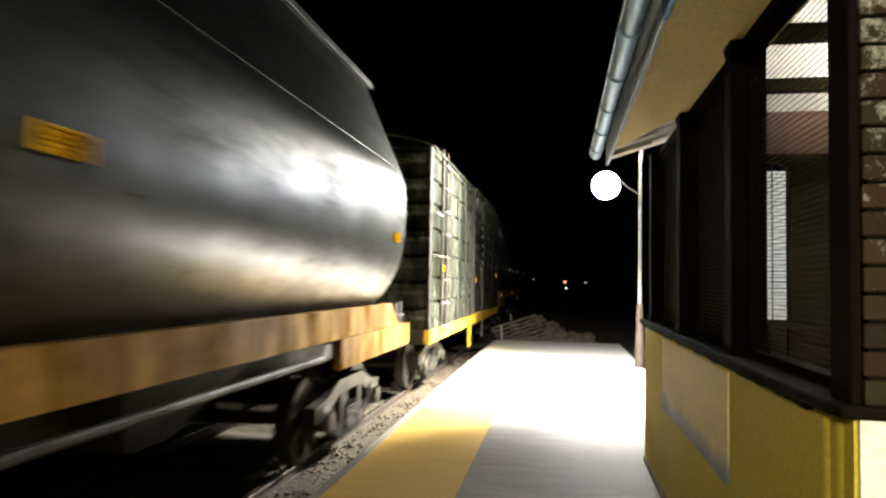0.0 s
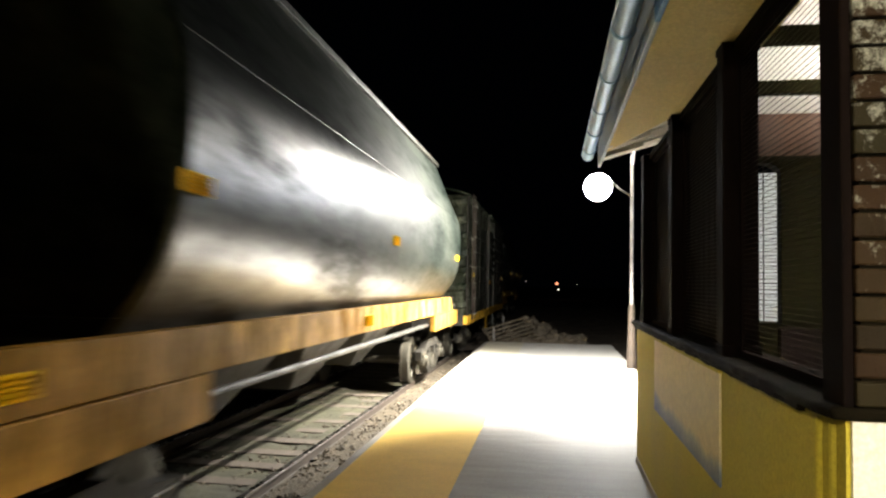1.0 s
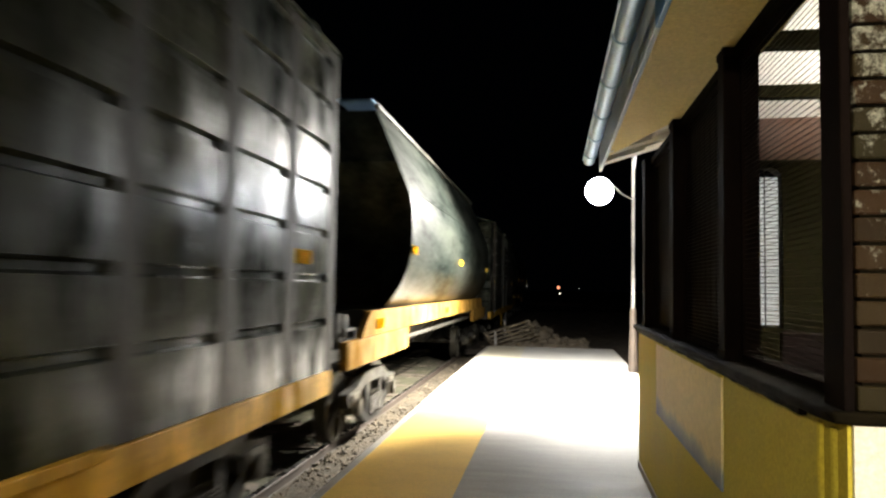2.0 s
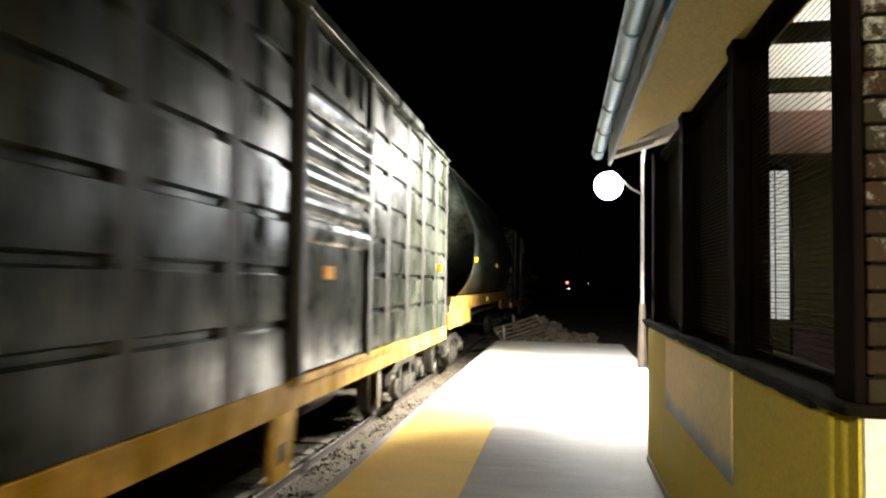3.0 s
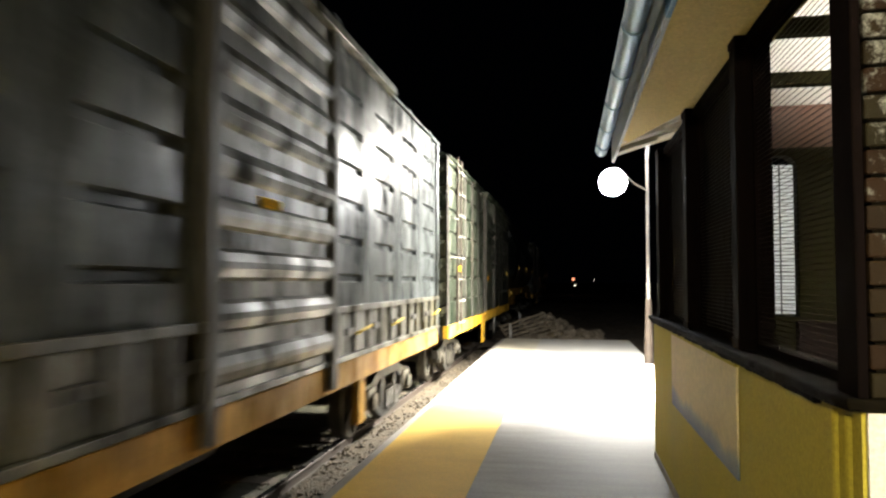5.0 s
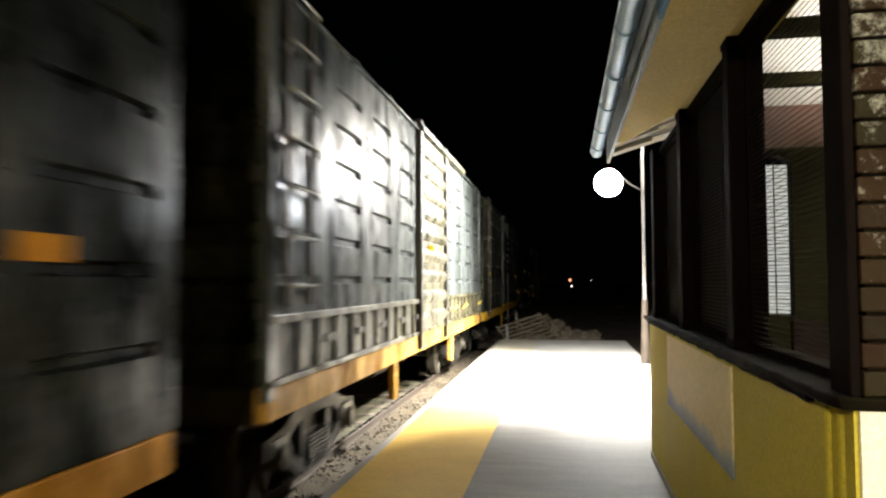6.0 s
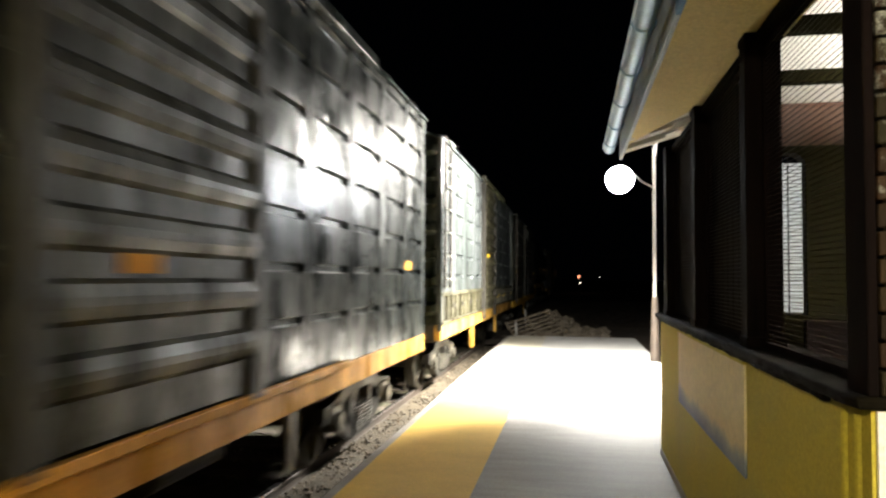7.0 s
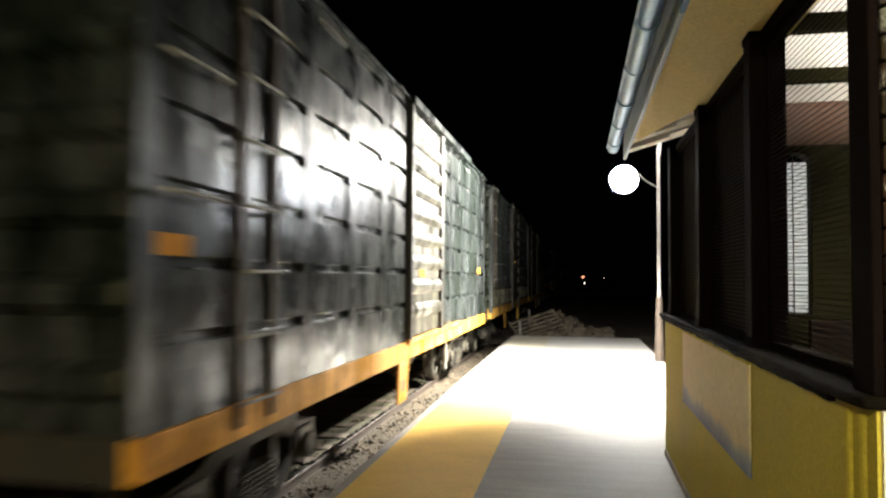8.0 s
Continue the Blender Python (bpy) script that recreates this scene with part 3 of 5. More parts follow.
def boxcar(name, label, u, paint, door_paint, sill, door_kind, post_paint="post_grime"):
    half, hw = 6.2, 1.45
    car = car_base(name, label, half, u, sill, (0.87, 1.09), 4.35, hw)
    z0, z1 = 1.095, 4.06
    rows = [1.54 + 0.4 * i for i in range(7)]
    dl, dr = -0.93, 0.93
    pw = (half - 0.93) / 5
    mesh = None
    for s in (1, -1):
        for i in range(10):
            y = -half + i * pw if i < 5 else dr + (i - 5) * pw
            if mesh is None:
                mesh = smooth(part("side_panel", grooved_panel(pw, z0, z1, rows, 0.07), paint, car))
                mesh.data.set_sharp_from_angle(angle=radians(20))
                mesh.location = (hw - 0.02, y, 0)
            elif s > 0:
                again(mesh, car, hw - 0.02, y, 0)
            else:
                again(mesh, car, -hw + 0.02, y + pw, 0, 180)
    post = None
    for s in (1, -1):
        for i in range(12):
            y = -half + i * pw if i < 6 else dr + (i - 6) * pw
            if post is None:
                post = part("side_post", box(bmesh.new(), -0.018, -0.004, -0.095, 0.095, z0, z1, 0.003), post_paint, car)
                post.location = (hw - 0.006, y + 0.03, 0)
            else:
                again(post, car, s * (hw - 0.006), min(max(y, -half + 0.05), half - 0.05), 0, 0 if s > 0 else 180)
    # sliding door with its frame, track and hood
    for s in (1, -1):
        rz = 0 if s > 0 else 180
        door = part("door", box(bmesh.new(), -0.05, 0.0, dl + 0.06, dr - 0.06, z0 + 0.05, z1 - 0.1), door_paint, car)
        door.matrix_basis = pose(s * (hw + 0.012), 0, 0, 0, 0, rz)
        if door_kind == "ribbed":
            zs = [1.45 + 0.31 * k for k in range(8)]
        else:
            zs = [2.28 + 0.22 * k for k in range(6)]
        rib = None
        for z in zs:
            if rib is None:
                bm = extrude_profile(bmesh.new(), [(0, -0.10), (0.03, -0.075), (0.05, -0.02), (0.05, 0.02), (0.03, 0.075), (0, 0.10)], dl + 0.02, dr + 0.01)
                rib = part("door_rib", bm, door_paint, door)
                rib.location = (0, 0, z)
            else:
                again(rib, door, 0, 0, z)
        if door_kind == "plated":
            for k in range(4):
                y = dl + 0.22 + k * 0.46
                part("door_stiffener", box(bmesh.new(), 0, 0.035, y - 0.035, y + 0.035, 3.6, 3.94, 0.006), door_paint, door)
        # right post widened in dark iron, in place of the shaded gap there
        for y in (dl, dr):
            p = part("door_post", box(bmesh.new(), -0.02, 0.06, y - (0.05 if y < 0 else 0.02), y + (0.05 if y < 0 else 0.13), z0, z1, 0.008), "dark_iron", car)
            p.matrix_basis = pose(s * hw, 0, 0, 0, 0, rz)
        p = part("door_track", box(bmesh.new(), 0.0, 0.10, dl - 0.08, dr + 2.55, z1 - 0.07, z1 + 0.03, 0.008), paint, car)
        p.matrix_basis = pose(s * hw, 0 if s > 0 else 0, 0, 0, 0, rz)
        p = part("door_rail", box(bmesh.new(), 0.0, 0.05, dl - 0.08, dr + 1.9, z0 - 0.03, z0 + 0.03, 0.006), sill, car)
        p.matrix_basis = pose(s * hw, 0, 0, 0, 0, rz)
        # tapered bracket plates below the sill
        for y0, y1 in ((dl - 0.40, dl + 0.06),):
            bm = bmesh.new()
            a = [bm.verts.new((x, y, z)) for x in (0, 0.03) for y, z in ((y0, 0.88), (y1, 0.88), (y1 - 0.10, 0.40), (y0 - 0.02, 0.40))]
            for f in ((0, 1, 2, 3), (7, 6, 5, 4), (0, 4, 5, 1), (1, 5, 6, 2), (2, 6, 7, 3), (3, 7, 4, 0)):
                bm.faces.new([a[k] for k in f])
            bmesh.ops.recalc_face_normals(bm, faces=bm.faces[:])
            p = part("step_bracket", bm, sill, car)
            p.matrix_basis = pose(s * (hw - 0.03), 0, 0, 0, 0, rz)
            # dark plate on the bracket, painted for the darkness of its hole
            hole = part("step_hole", box(bmesh.new(), 0.024, 0.033, y0 + 0.12, y0 + 0.26, 0.52, 0.66, 0.003), "dark_iron", p)
        p = part("strut", box(bmesh.new(), 0.0, 0.04, dr + 0.75, dr + 0.83, 0.42, 0.9, 0.005), "pole_paint", car)
        p.matrix_basis = pose(s * (hw - 0.06), 0, 0, 0, 0, rz)
    for s in (1, -1):
        end_wall(car, s * (half - 0.01), s, z0, z1, paint)
    roof_arch(car, half, hw, z1, paint)
    ladder(car, hw, -half + 0.95, -half + 1.40, 0.95, 4.2, 0.40, "rail_web")
    ladder(car, -hw - 0.06, half - 1.40, half - 0.95, 0.95, 4.2, 0.40, "rail_web")
    lens = door_kind == "plated"
    reflector(car, hw - 0.012, -5.0 if lens else -5.95, 2.11 if lens else 2.03, lens=lens)
    reflector(car, hw + 0.013, -0.22, 1.94, lens=False)
    reflector(car, hw - 0.012, 5.42 if lens else 5.28, 2.11 if lens else 2.02, lens=lens)
    for z in (2.3, 3.0):
        part("grab_iron", tube(bmesh.new(), [(hw, -half + 0.12, z), (hw + 0.07, -half + 0.14, z), (hw + 0.07, -half + 0.66, z), (hw, -half + 0.68, z)], 0.011, 6), "white_mark", car)
    bm = rod(bmesh.new(), (0.4, -0.5, 0.62), (0.4, 0.2, 0.62), 0.15, seg=20)
    part("brake_cylinder", bm, "dark_iron", car)
    bm = rod(bmesh.new(), (0.75, 0.8, 0.62), (0.75, 1.7, 0.62), 0.17, seg=20)
    part("air_tank", bm, "dark_iron", car)
    return car


def roof_arch(car, half, hw, z1, paint):
    n = 12
    prof = [(-hw - 0.03 + (2 * hw + 0.06) * i / n, z1 + 0.02 + 0.26 * (1 - (2 * i / n - 1) ** 2)) for i in range(n + 1)]
    prof = prof + [(x, z - 0.03) for x, z in prof[::-1]]
    bm = extrude_profile(bmesh.new(), prof, -half - 0.02, half + 0.02)
    roof = part("roof", bm, paint, car)
    seam = None
    for k in range(9):
        y = -half + 0.7 + k * (2 * half - 1.4) / 8
        if seam is None:
            bm = extrude_profile(bmesh.new(), [(x, z + 0.03) if i <= n else (x, z + 0.02) for i, (x, z) in enumerate(prof)], -0.04, 0.04)
            seam = part("roof_seam", bm, paint, roof)
            seam.location = (0, y, 0)
        else:
            again(seam, roof, 0, y, 0)
    bm = box(bmesh.new(), -0.3, 0.3, -half, half, z1 + 0.34, z1 + 0.37)
    for y in np.linspace(-half + 0.2, half - 0.2, 10):
        box(bm, -0.28, 0.28, y - 0.03, y + 0.03, z1 + 0.2, z1 + 0.345)
    part("roof_walk", bm, "galvanised", car)


def slatted_wagon(u):
    """High-sided wagon with a lower band of pockets under a belt rail."""
    half, hw = 6.12, 1.45
    car = car_base("freight_wagon", "grey high-sided freight wagon with tan sill and pocketed lower band", half, u, "tan_sill", (0.89, 1.13), 4.3, hw)
    z0, zb, z1 = 1.135, 1.62, 4.06
    rows = [1.90 + 0.355 * i for i in range(6)]
    dl, dr = -1.05, 1.05
    pw = (half - 1.05) / 4
    mesh = low = None
    for s in (1, -1):
        for i in range(8):
            y = -half + i * pw if i < 4 else dr + (i - 4) * pw
            if mesh is None:
                mesh = smooth(part("side_panel", grooved_panel(pw, zb, z1, rows, 0.22, 0.045, 0.085, 0.008), "grey_blue_paint", car))
                mesh.data.set_sharp_from_angle(angle=radians(20))
                mesh.location = (hw - 0.02, y, 0)
            elif s > 0:
                again(mesh, car, hw - 0.02, y, 0)
            else:
                again(mesh, car, -hw + 0.02, y + pw, 0, 180)
    # belt rail and lower band of pockets
    for s in (1, -1):
        rz = 0 if s > 0 else 180
        p = part("lower_band", box(bmesh.new(), -0.05, -0.018, -half, half, z0, zb), "brown_grey_paint", car)
        p.matrix_basis = pose(s * hw, 0, 0, 0, 0, rz)
        for za, zc, pr in ((zb - 0.04, zb + 0.02, 0.03), (z0, z0 + 0.05, 0.03)):
            p = part("belt_rail", box(bmesh.new(), -0.04, pr, -half, half, za, zc, 0.006), "brown_grey_paint", car)
            p.matrix_basis = pose(s * hw, 0, 0, 0, 0, rz)
        stake = None
        for k in range(27):
            y = -half + 0.14 + k * (2 * half - 0.28) / 26
            if stake is None:
                stake = part("stake", box(bmesh.new(), -0.04, 0.012, -0.055, 0.055, z0 + 0.05, zb - 0.04, 0.006), "brown_grey_paint", car)
                stake.matrix_basis = pose(s * hw, y, 0, 0, 0, rz)
            else:
                again(stake, car, s * hw, y, 0, rz)
        latch = None
        for k in range(2, 25, 2):
            y = -half + 0.14 + (k + 0.5) * (2 * half - 0.28) / 26
            if latch is None:
                latch = part("latch", box(bmesh.new(), -0.035, 0.02, -0.10, 0.10, 1.36, 1.43, 0.008), "dark_iron", car)
                latch.matrix_basis = pose(s * hw, y, 0, 0, 0, rz)
            else:
                again(latch, car, s * hw, y, 0, rz)
        door = part("door", box(bmesh.new(), -0.05, 0.0, dl + 0.06, dr - 0.06, z0 + 0.05, z1), "brown_grey_paint", car)
        door.matrix_basis = pose(s * (hw + 0.015), 0, 0, 0, 0, rz)
        rib = None
        for k in range(9):
            z = 1.35 + 0.31 * k
            if rib is None:
                rib = part("door_rib", extrude_profile(bmesh.new(), [(0, -0.10), (0.03, -0.075), (0.05, -0.02), (0.05, 0.02), (0.03, 0.075), (0, 0.10)], dl + 0.05, dr - 0.05), "brown_grey_paint", door)
                rib.location = (0, 0, z)
            else:
                again(rib, door, 0, 0, z)
        for y in (dl, dr):
            p = part("door_post", box(bmesh.new(), -0.02, 0.07, y - 0.06, y + 0.06, z0 - 0.2, z1 + 0.14, 0.008), "dark_iron", car)
            p.matrix_basis = pose(s * hw, 0, 0, 0, 0, rz)
        p = part("door_track", box(bmesh.new(), 0.0, 0.10, dl - 0.05, dr + 2.0, z1 - 0.02, z1 + 0.06, 0.008), "brown_grey_paint", car)
        p.matrix_basis = pose(s * hw, 0, 0, 0, 0, rz)
        for y in (-half + 0.03, half - 0.03):
            p = part("corner_post", box(bmesh.new(), -0.06, 0.02, y - 0.05, y + 0.05, z0 - 0.1, z1, 0.01), "grey_blue_paint", car)
            p.matrix_basis = pose(s * hw, 0, 0, 0, 0, rz)
        end_wall(car, s * (half - 0.01), s, z0, z1, "grey_paint")
    roof_arch(car, half, hw, z1, "grey_blue_paint")
    ladder(car, hw, -half + 0.30, -half + 0.80, 1.70, 4.15, 0.37, "rail_web")
    reflector(car, hw + 0.017, -0.23, 2.38)
    for y in (half - 0.25, half - 2.7, half - 4.1):
        part("yellow_handle", tube(bmesh.new(), [(hw + 0.02, y - 0.22, 1.36), (hw + 0.05, y - 0.2, 1.38), (hw + 0.05, y + 0.2, 1.42)], 0.014, 6), "yellow_mark", car)
    for y in (-2.2, 2.2):
        part("drop_step", box(bmesh.new(), hw - 0.12, hw - 0.04, y - 0.1, y + 0.1, 0.42, 0.9, 0.01), "tan_sill", car)
    bm = rod(bmesh.new(), (0.6, -0.8, 0.62), (0.6, 0.4, 0.62), 0.17, seg=20)
    part("air_tank", bm, "dark_iron", car)
    return car


def hopper(u):
    """Round-sided covered hopper on a tan frame."""
    half, hw = 7.35, 1.35
    car = car_base("hopper_wagon", "round-sided dark grey covered hopper wagon on a tan frame", half, u, "tan_sill", (1.285, 1.58), 5.35, hw, 6.35)
    side = [(1.02, 4.36), (1.26, 3.81), (1.50, 3.25), (1.555, 3.12), (1.583, 2.9), (1.587, 2.6), (1.565, 2.3), (1.50, 2.02), (1.36, 1.76), (1.12, 1.50), (0.95, 1.36)]
    prof = []
    for (x, z), (x2, z2) in zip(side[:-1], side[1:]):
        for k in range(3):
            prof.append((x + (x2 - x) * k / 3, z + (z2 - z) * k / 3))
    prof.append(side[-1])
    # soften the corners of the outline except the top edge
    for _ in range(3):
        prof = prof[:7] + [((a[0] + 2 * b[0] + c[0]) / 4, (a[1] + 2 * b[1] + c[1]) / 4) for a, b, c in zip(prof[6:-2], prof[7:-1], prof[8:])] + [prof[-1]]
    ring = prof + [(-x, z) for x, z in prof[::-1]]
    n = len(ring)
    bm = bmesh.new()
    e0, e1 = -5.05, 6.1
    stations = [e0, e0 + 0.06] + list(np.linspace(e0 + 0.8, e1 - 0.8, 12)) + [e1 - 0.06, e1]
    loops = []
    for i, y in enumerate(stations):
        k = 0.985 if i in (0, len(stations) - 1) else 1.0
        loops.append([bm.verts.new((x * k, y, 2.7 + (z - 2.7) * k)) for x, z in ring])
    for a, b in zip(loops[:-1], loops[1:]):
        for i in range(n):
            j = (i + 1) % n
            bm.faces.new((a[i], b[i], b[j], a[j]))
    # sloping end sheets that lean in towards the bottom
    for y_end, s in ((e0, -1), (e1, 1)):
        strip = []
        for x, z in prof:
            y = y_end - s * (0.03 + max(0.0, 3.55 - z) * 0.8)
            strip.append((bm.verts.new((-x * 0.985, y, z)), bm.verts.new((x * 0.985, y, z))))
        for a, b in zip(strip[:-1], strip[1:]):
            bm.faces.new((a[0], a[1], b[1], b[0]))
    bmesh.ops.recalc_face_normals(bm, faces=bm.faces[:])
    shell = part("shell", bm, "hopper_shell", car, "dark grey rounded hopper body, the platform's ochre reflection painted low")
    smooth(shell)
    shell.data.set_sharp_from_angle(angle=radians(14))
    # seams, top edge rail, running boards and hatches
    for s in (1, -1):
        seam = [(s * 1.503, y, 3.25) for y in (e0 + 0.1, e1 - 0.1)]
        part("shell_seam", rod(bmesh.new(), seam[0], seam[1], 0.004, seg=6), "hopper_shell", shell)
        part("roof_edge_rail", box(bmesh.new(), min(s * 1.0, s * 1.07), max(s * 1.0, s * 1.07), e0 - 0.1, e1 + 0.1, 4.36, 4.43, 0.008), "dark_iron", car)
        part("running_board", box(bmesh.new(), min(s * 0.45, s * 0.95), max(s * 0.45, s * 0.95), e0, e1, 4.48, 4.51), "galvanised", car)
        part("truss_rod", rod(bmesh.new(), (s * 1.24, -4.1, 1.105), (s * 1.24, 4.1, 1.105), 0.035, seg=10), "dark_iron", car)
        # deeper frame ends over the bogies
        for e in (1, -1):
            y0, y1 = sorted((e * 4.25, e * half))
            part("bolster_frame", box(bmesh.new(), min(s * 1.28, s * 1.37), max(s * 1.28, s * 1.37), y0, y1, 0.98, 1.28, 0.01), "tan_sill", car)
            bm = bmesh.new()
            a = [bm.verts.new((x, y, z)) for x in (s * 1.27, s * 1.35) for y, z in ((e * 6.35, 1.285), (e * 6.75, 1.285), (e * 6.36, 1.57))]
            for f in ((0, 1, 2), (5, 4, 3), (0, 3, 4, 1), (1, 4, 5, 2), (2, 5, 3, 0)):
                bm.faces.new([a[k] for k in f])
            bmesh.ops.recalc_face_normals(bm, faces=bm.faces[:])
            part("gusset", bm, "tan_sill", car)
            part("handrail", tube(bmesh.new(), [(s * 1.3, e * (half - 0.1), 1.29), (s * 1.3, e * (half - 0.1), 1.40), (s * 1.3, e * (half - 0.45), 1.40), (s * 1.3, e * (half - 0.45), 1.29)], 0.018, 6), "dark_iron", car)
    for e in (1, -1):
        y0, y1 = sorted((e * 4.6, e * half))
        part("end_deck", box(bmesh.new(), -1.27, 1.27, y0, y1, 1.20, 1.292), "post_grime", car)
        bm = bmesh.new()
        for k in range(5):
            box(bm, -0.30 + k * 0.13, -0.21 + k * 0.13, *((e0 + 0.0, e0 + 0.04) if e < 0 else (e1 - 0.04, e1)), 3.72, 3.90)
        part("end_marking", bm, "white_mark", car, "white unreadable marking")
    hatch = None
    for k in range(6):
        y = -4.1 + k * 1.85
        if hatch is None:
            bm = rod(bmesh.new(), (0, 0, 4.36), (0, 0, 4.5), 0.36, 0.33, seg=24)
            hatch = part("hatch", bm, "hopper_paint", car)
            hatch.location = (0, y, 0)
        else:
            again(hatch, car, 0, y, 0)
    # discharge chutes under the body
    chute = None
    for y in (-2.6, 0.0, 2.6):
        if chute is None:
            bm = bmesh.new()
            a = [bm.verts.new(p) for p in ((-0.95, -1.2, 1.4), (0.95, -1.2, 1.4), (0.95, 1.2, 1.4), (-0.95, 1.2, 1.4))]
            b = [bm.verts.new(p) for p in ((-0.35, -0.3, 0.55), (0.35, -0.3, 0.55), (0.35, 0.3, 0.55), (-0.35, 0.3, 0.55))]
            for i in range(4):
                j = (i + 1) % 4
                bm.faces.new((a[i], a[j], b[j], b[i]))
            bm.faces.new(b)
            bmesh.ops.recalc_face_normals(bm, faces=bm.faces[:])
            chute = part("discharge_chute", bm, "dark_iron", car)
            chute.location = (0, y, 0)
        else:
            again(chute, car, 0, y, 0)
    for y in (-4.9, 0.0, 5.6):
        reflector(car, 1.572, y, 2.39)
    for y in (-5.95, -0.42):
        reflector(car, hw + 0.006, y, 1.42, 0.34, 0.12)
    return car


def train():
    hopper(31.8)
    boxcar("box_wagon", "grey ribbed box wagon with yellow sill and closed sliding door", 17.2, "grey_paint", "grey_paint", "yellow_sill", "plated")
    hopper(2.45)
    boxcar("box_wagon", "grey ribbed box wagon with orange sill and plated door", -11.9, "grey_paint", "grey_paint", "yellow_sill", "plated")
    slatted_wagon(-25.27)
    boxcar("box_wagon", "blue-grey ribbed box wagon with orange sill and ribbed door", -38.8, "slate_paint", "brown_grey_paint", "orange_sill", "ribbed", "slate_paint")


# ---- the station building ----
ROOF_END = 6.78
EAVE_Z = 2.76
WALL_Y0, WALL_Y1 = 2.06, 6.68
SILL_Z = 1.29


def low_wall():
    bm = box(bmesh.new(), WALL_X, WALL_X + 0.2, WALL_Y0, WALL_Y1, 0.0, SILL_Z - 0.035)
    wall = tagged(part("wall_front", bm, "ochre_wall"), "ochre painted low wall of the shelter", "wall", kind="structure")
    bm = box(bmesh.new(), WALL_X + 0.012, 1.6, WALL_Y0 - 0.012, WALL_Y0, 0.0, SILL_Z - 0.037)
    tagged(part("wall_end", bm, "white_wall"), "white painted end face of the low wall", "wall", kind="structure")
    bm = box(bmesh.new(), WALL_X + 0.2, 1.6, WALL_Y0, WALL_Y0 + 0.2, 0.0, SILL_Z - 0.037)
    tagged(part("wall_return", bm, "white_wall"), "white painted return of the low wall", "wall", kind="structure")
    for y in (2.14, 2.24):
        part("corner_bead", rod(bmesh.new(), (WALL_X, y, 0), (WALL_X, y, SILL_Z - 0.06), 0.014, seg=8), "ochre_wall", wall)
    bm = box(bmesh.new(), WALL_X - 0.01, WALL_X, WALL_Y0, WALL_Y1, 0.0, 0.06)
    part("plinth", bm, "kerb_concrete", wall)
    m, nt, b = shader("worn_board")
    tc = nt.nodes.new("ShaderNodeTexCoord")
    sx = nt.nodes.new("ShaderNodeSeparateXYZ")
    nt.links.new(tc.outputs["Object"], sx.inputs[0])
    n1 = noise_tex(nt, 2.2, 8, 0.65)
    ad = nt.nodes.new("ShaderNodeMath")
    ad.operation = "MULTIPLY_ADD"
    ad.inputs[1].default_value = 0.28
    nt.links.new(n1.outputs[0], ad.inputs[0])
    nt.links.new(sx.outputs[2], ad.inputs[2])
    r = ramp(nt, ad.outputs[0], [(0.14, (0.12, 0.17, 0.26)), (0.22, (0.26, 0.30, 0.34)), (0.29, (0.66, 0.57, 0.33)), (0.5, (0.80, 0.69, 0.40))])
    n2 = noise_tex(nt, 30, 5, 0.7)
    r2 = ramp(nt, n2.outputs[0], [(0.3, (0.75, 0.75, 0.75)), (0.7, (1.05, 1.05, 1.05))])
    nt.links.new(mix(nt, 1.0, r.outputs[0], r2.outputs[0], "MULTIPLY"), b.inputs["Base Color"])
    b.inputs["Roughness"].default_value = 0.7
    bump(nt, b, n2.outputs[0], 0.3, 0.004)
    bm = box(bmesh.new(), -0.012, 0.0, 0, 2.06, 0, 0.525, 0.003)
    ob = tagged(part("plaster_panel", bm, m), "faded cream plaster panel with blue worn lower edge on the wall", "wall panel")
    ob.location = (WALL_X, 3.44, 0.685)
    bm = box(bmesh.new(), -0.022, 0.0, 0, 2.1, 0, 0.02)
    part("panel_ledge", bm, "ochre_wall", ob).location = (0, -0.02, 0.525)
    bm = box(bmesh.new(), WALL_X - 0.05, WALL_X + 0.26, WALL_Y0 - 0.03, WALL_Y1 + 0.05, SILL_Z - 0.035, SILL_Z, 0.010)
    box(bm, WALL_X - 0.025, WALL_X + 0.23, WALL_Y0 + 0.30, WALL_Y1 + 0.03, SILL_Z - 0.065, SILL_Z - 0.035, 0.006)
    box(bm, WALL_X + 0.2, 1.62, WALL_Y0 - 0.03, WALL_Y0 + 0.24, SILL_Z - 0.035, SILL_Z, 0.010)
    bmesh.ops.subdivide_edges(bm, edges=[e for e in bm.edges if abs(e.verts[0].co.y - e.verts[1].co.y) > 1.0], cuts=90, use_grid_fill=True)
    for v in bm.verts:
        if v.co.x < WALL_X + 0.02:
            k = noise.fractal(Vector((v.co.y * 5.0, v.co.z * 9.0, 2.0)), 0.7, 2.0, 4)
            v.co.x += 0.010 * k
            v.co.z += 0.006 * noise.noise(Vector((v.co.y * 7.0, v.co.z * 4.0, 9.0)))
    tagged(part("window_sill", bm, "sill_stone"), "dark worn sill along the top of the low wall", "sill", kind="structure")


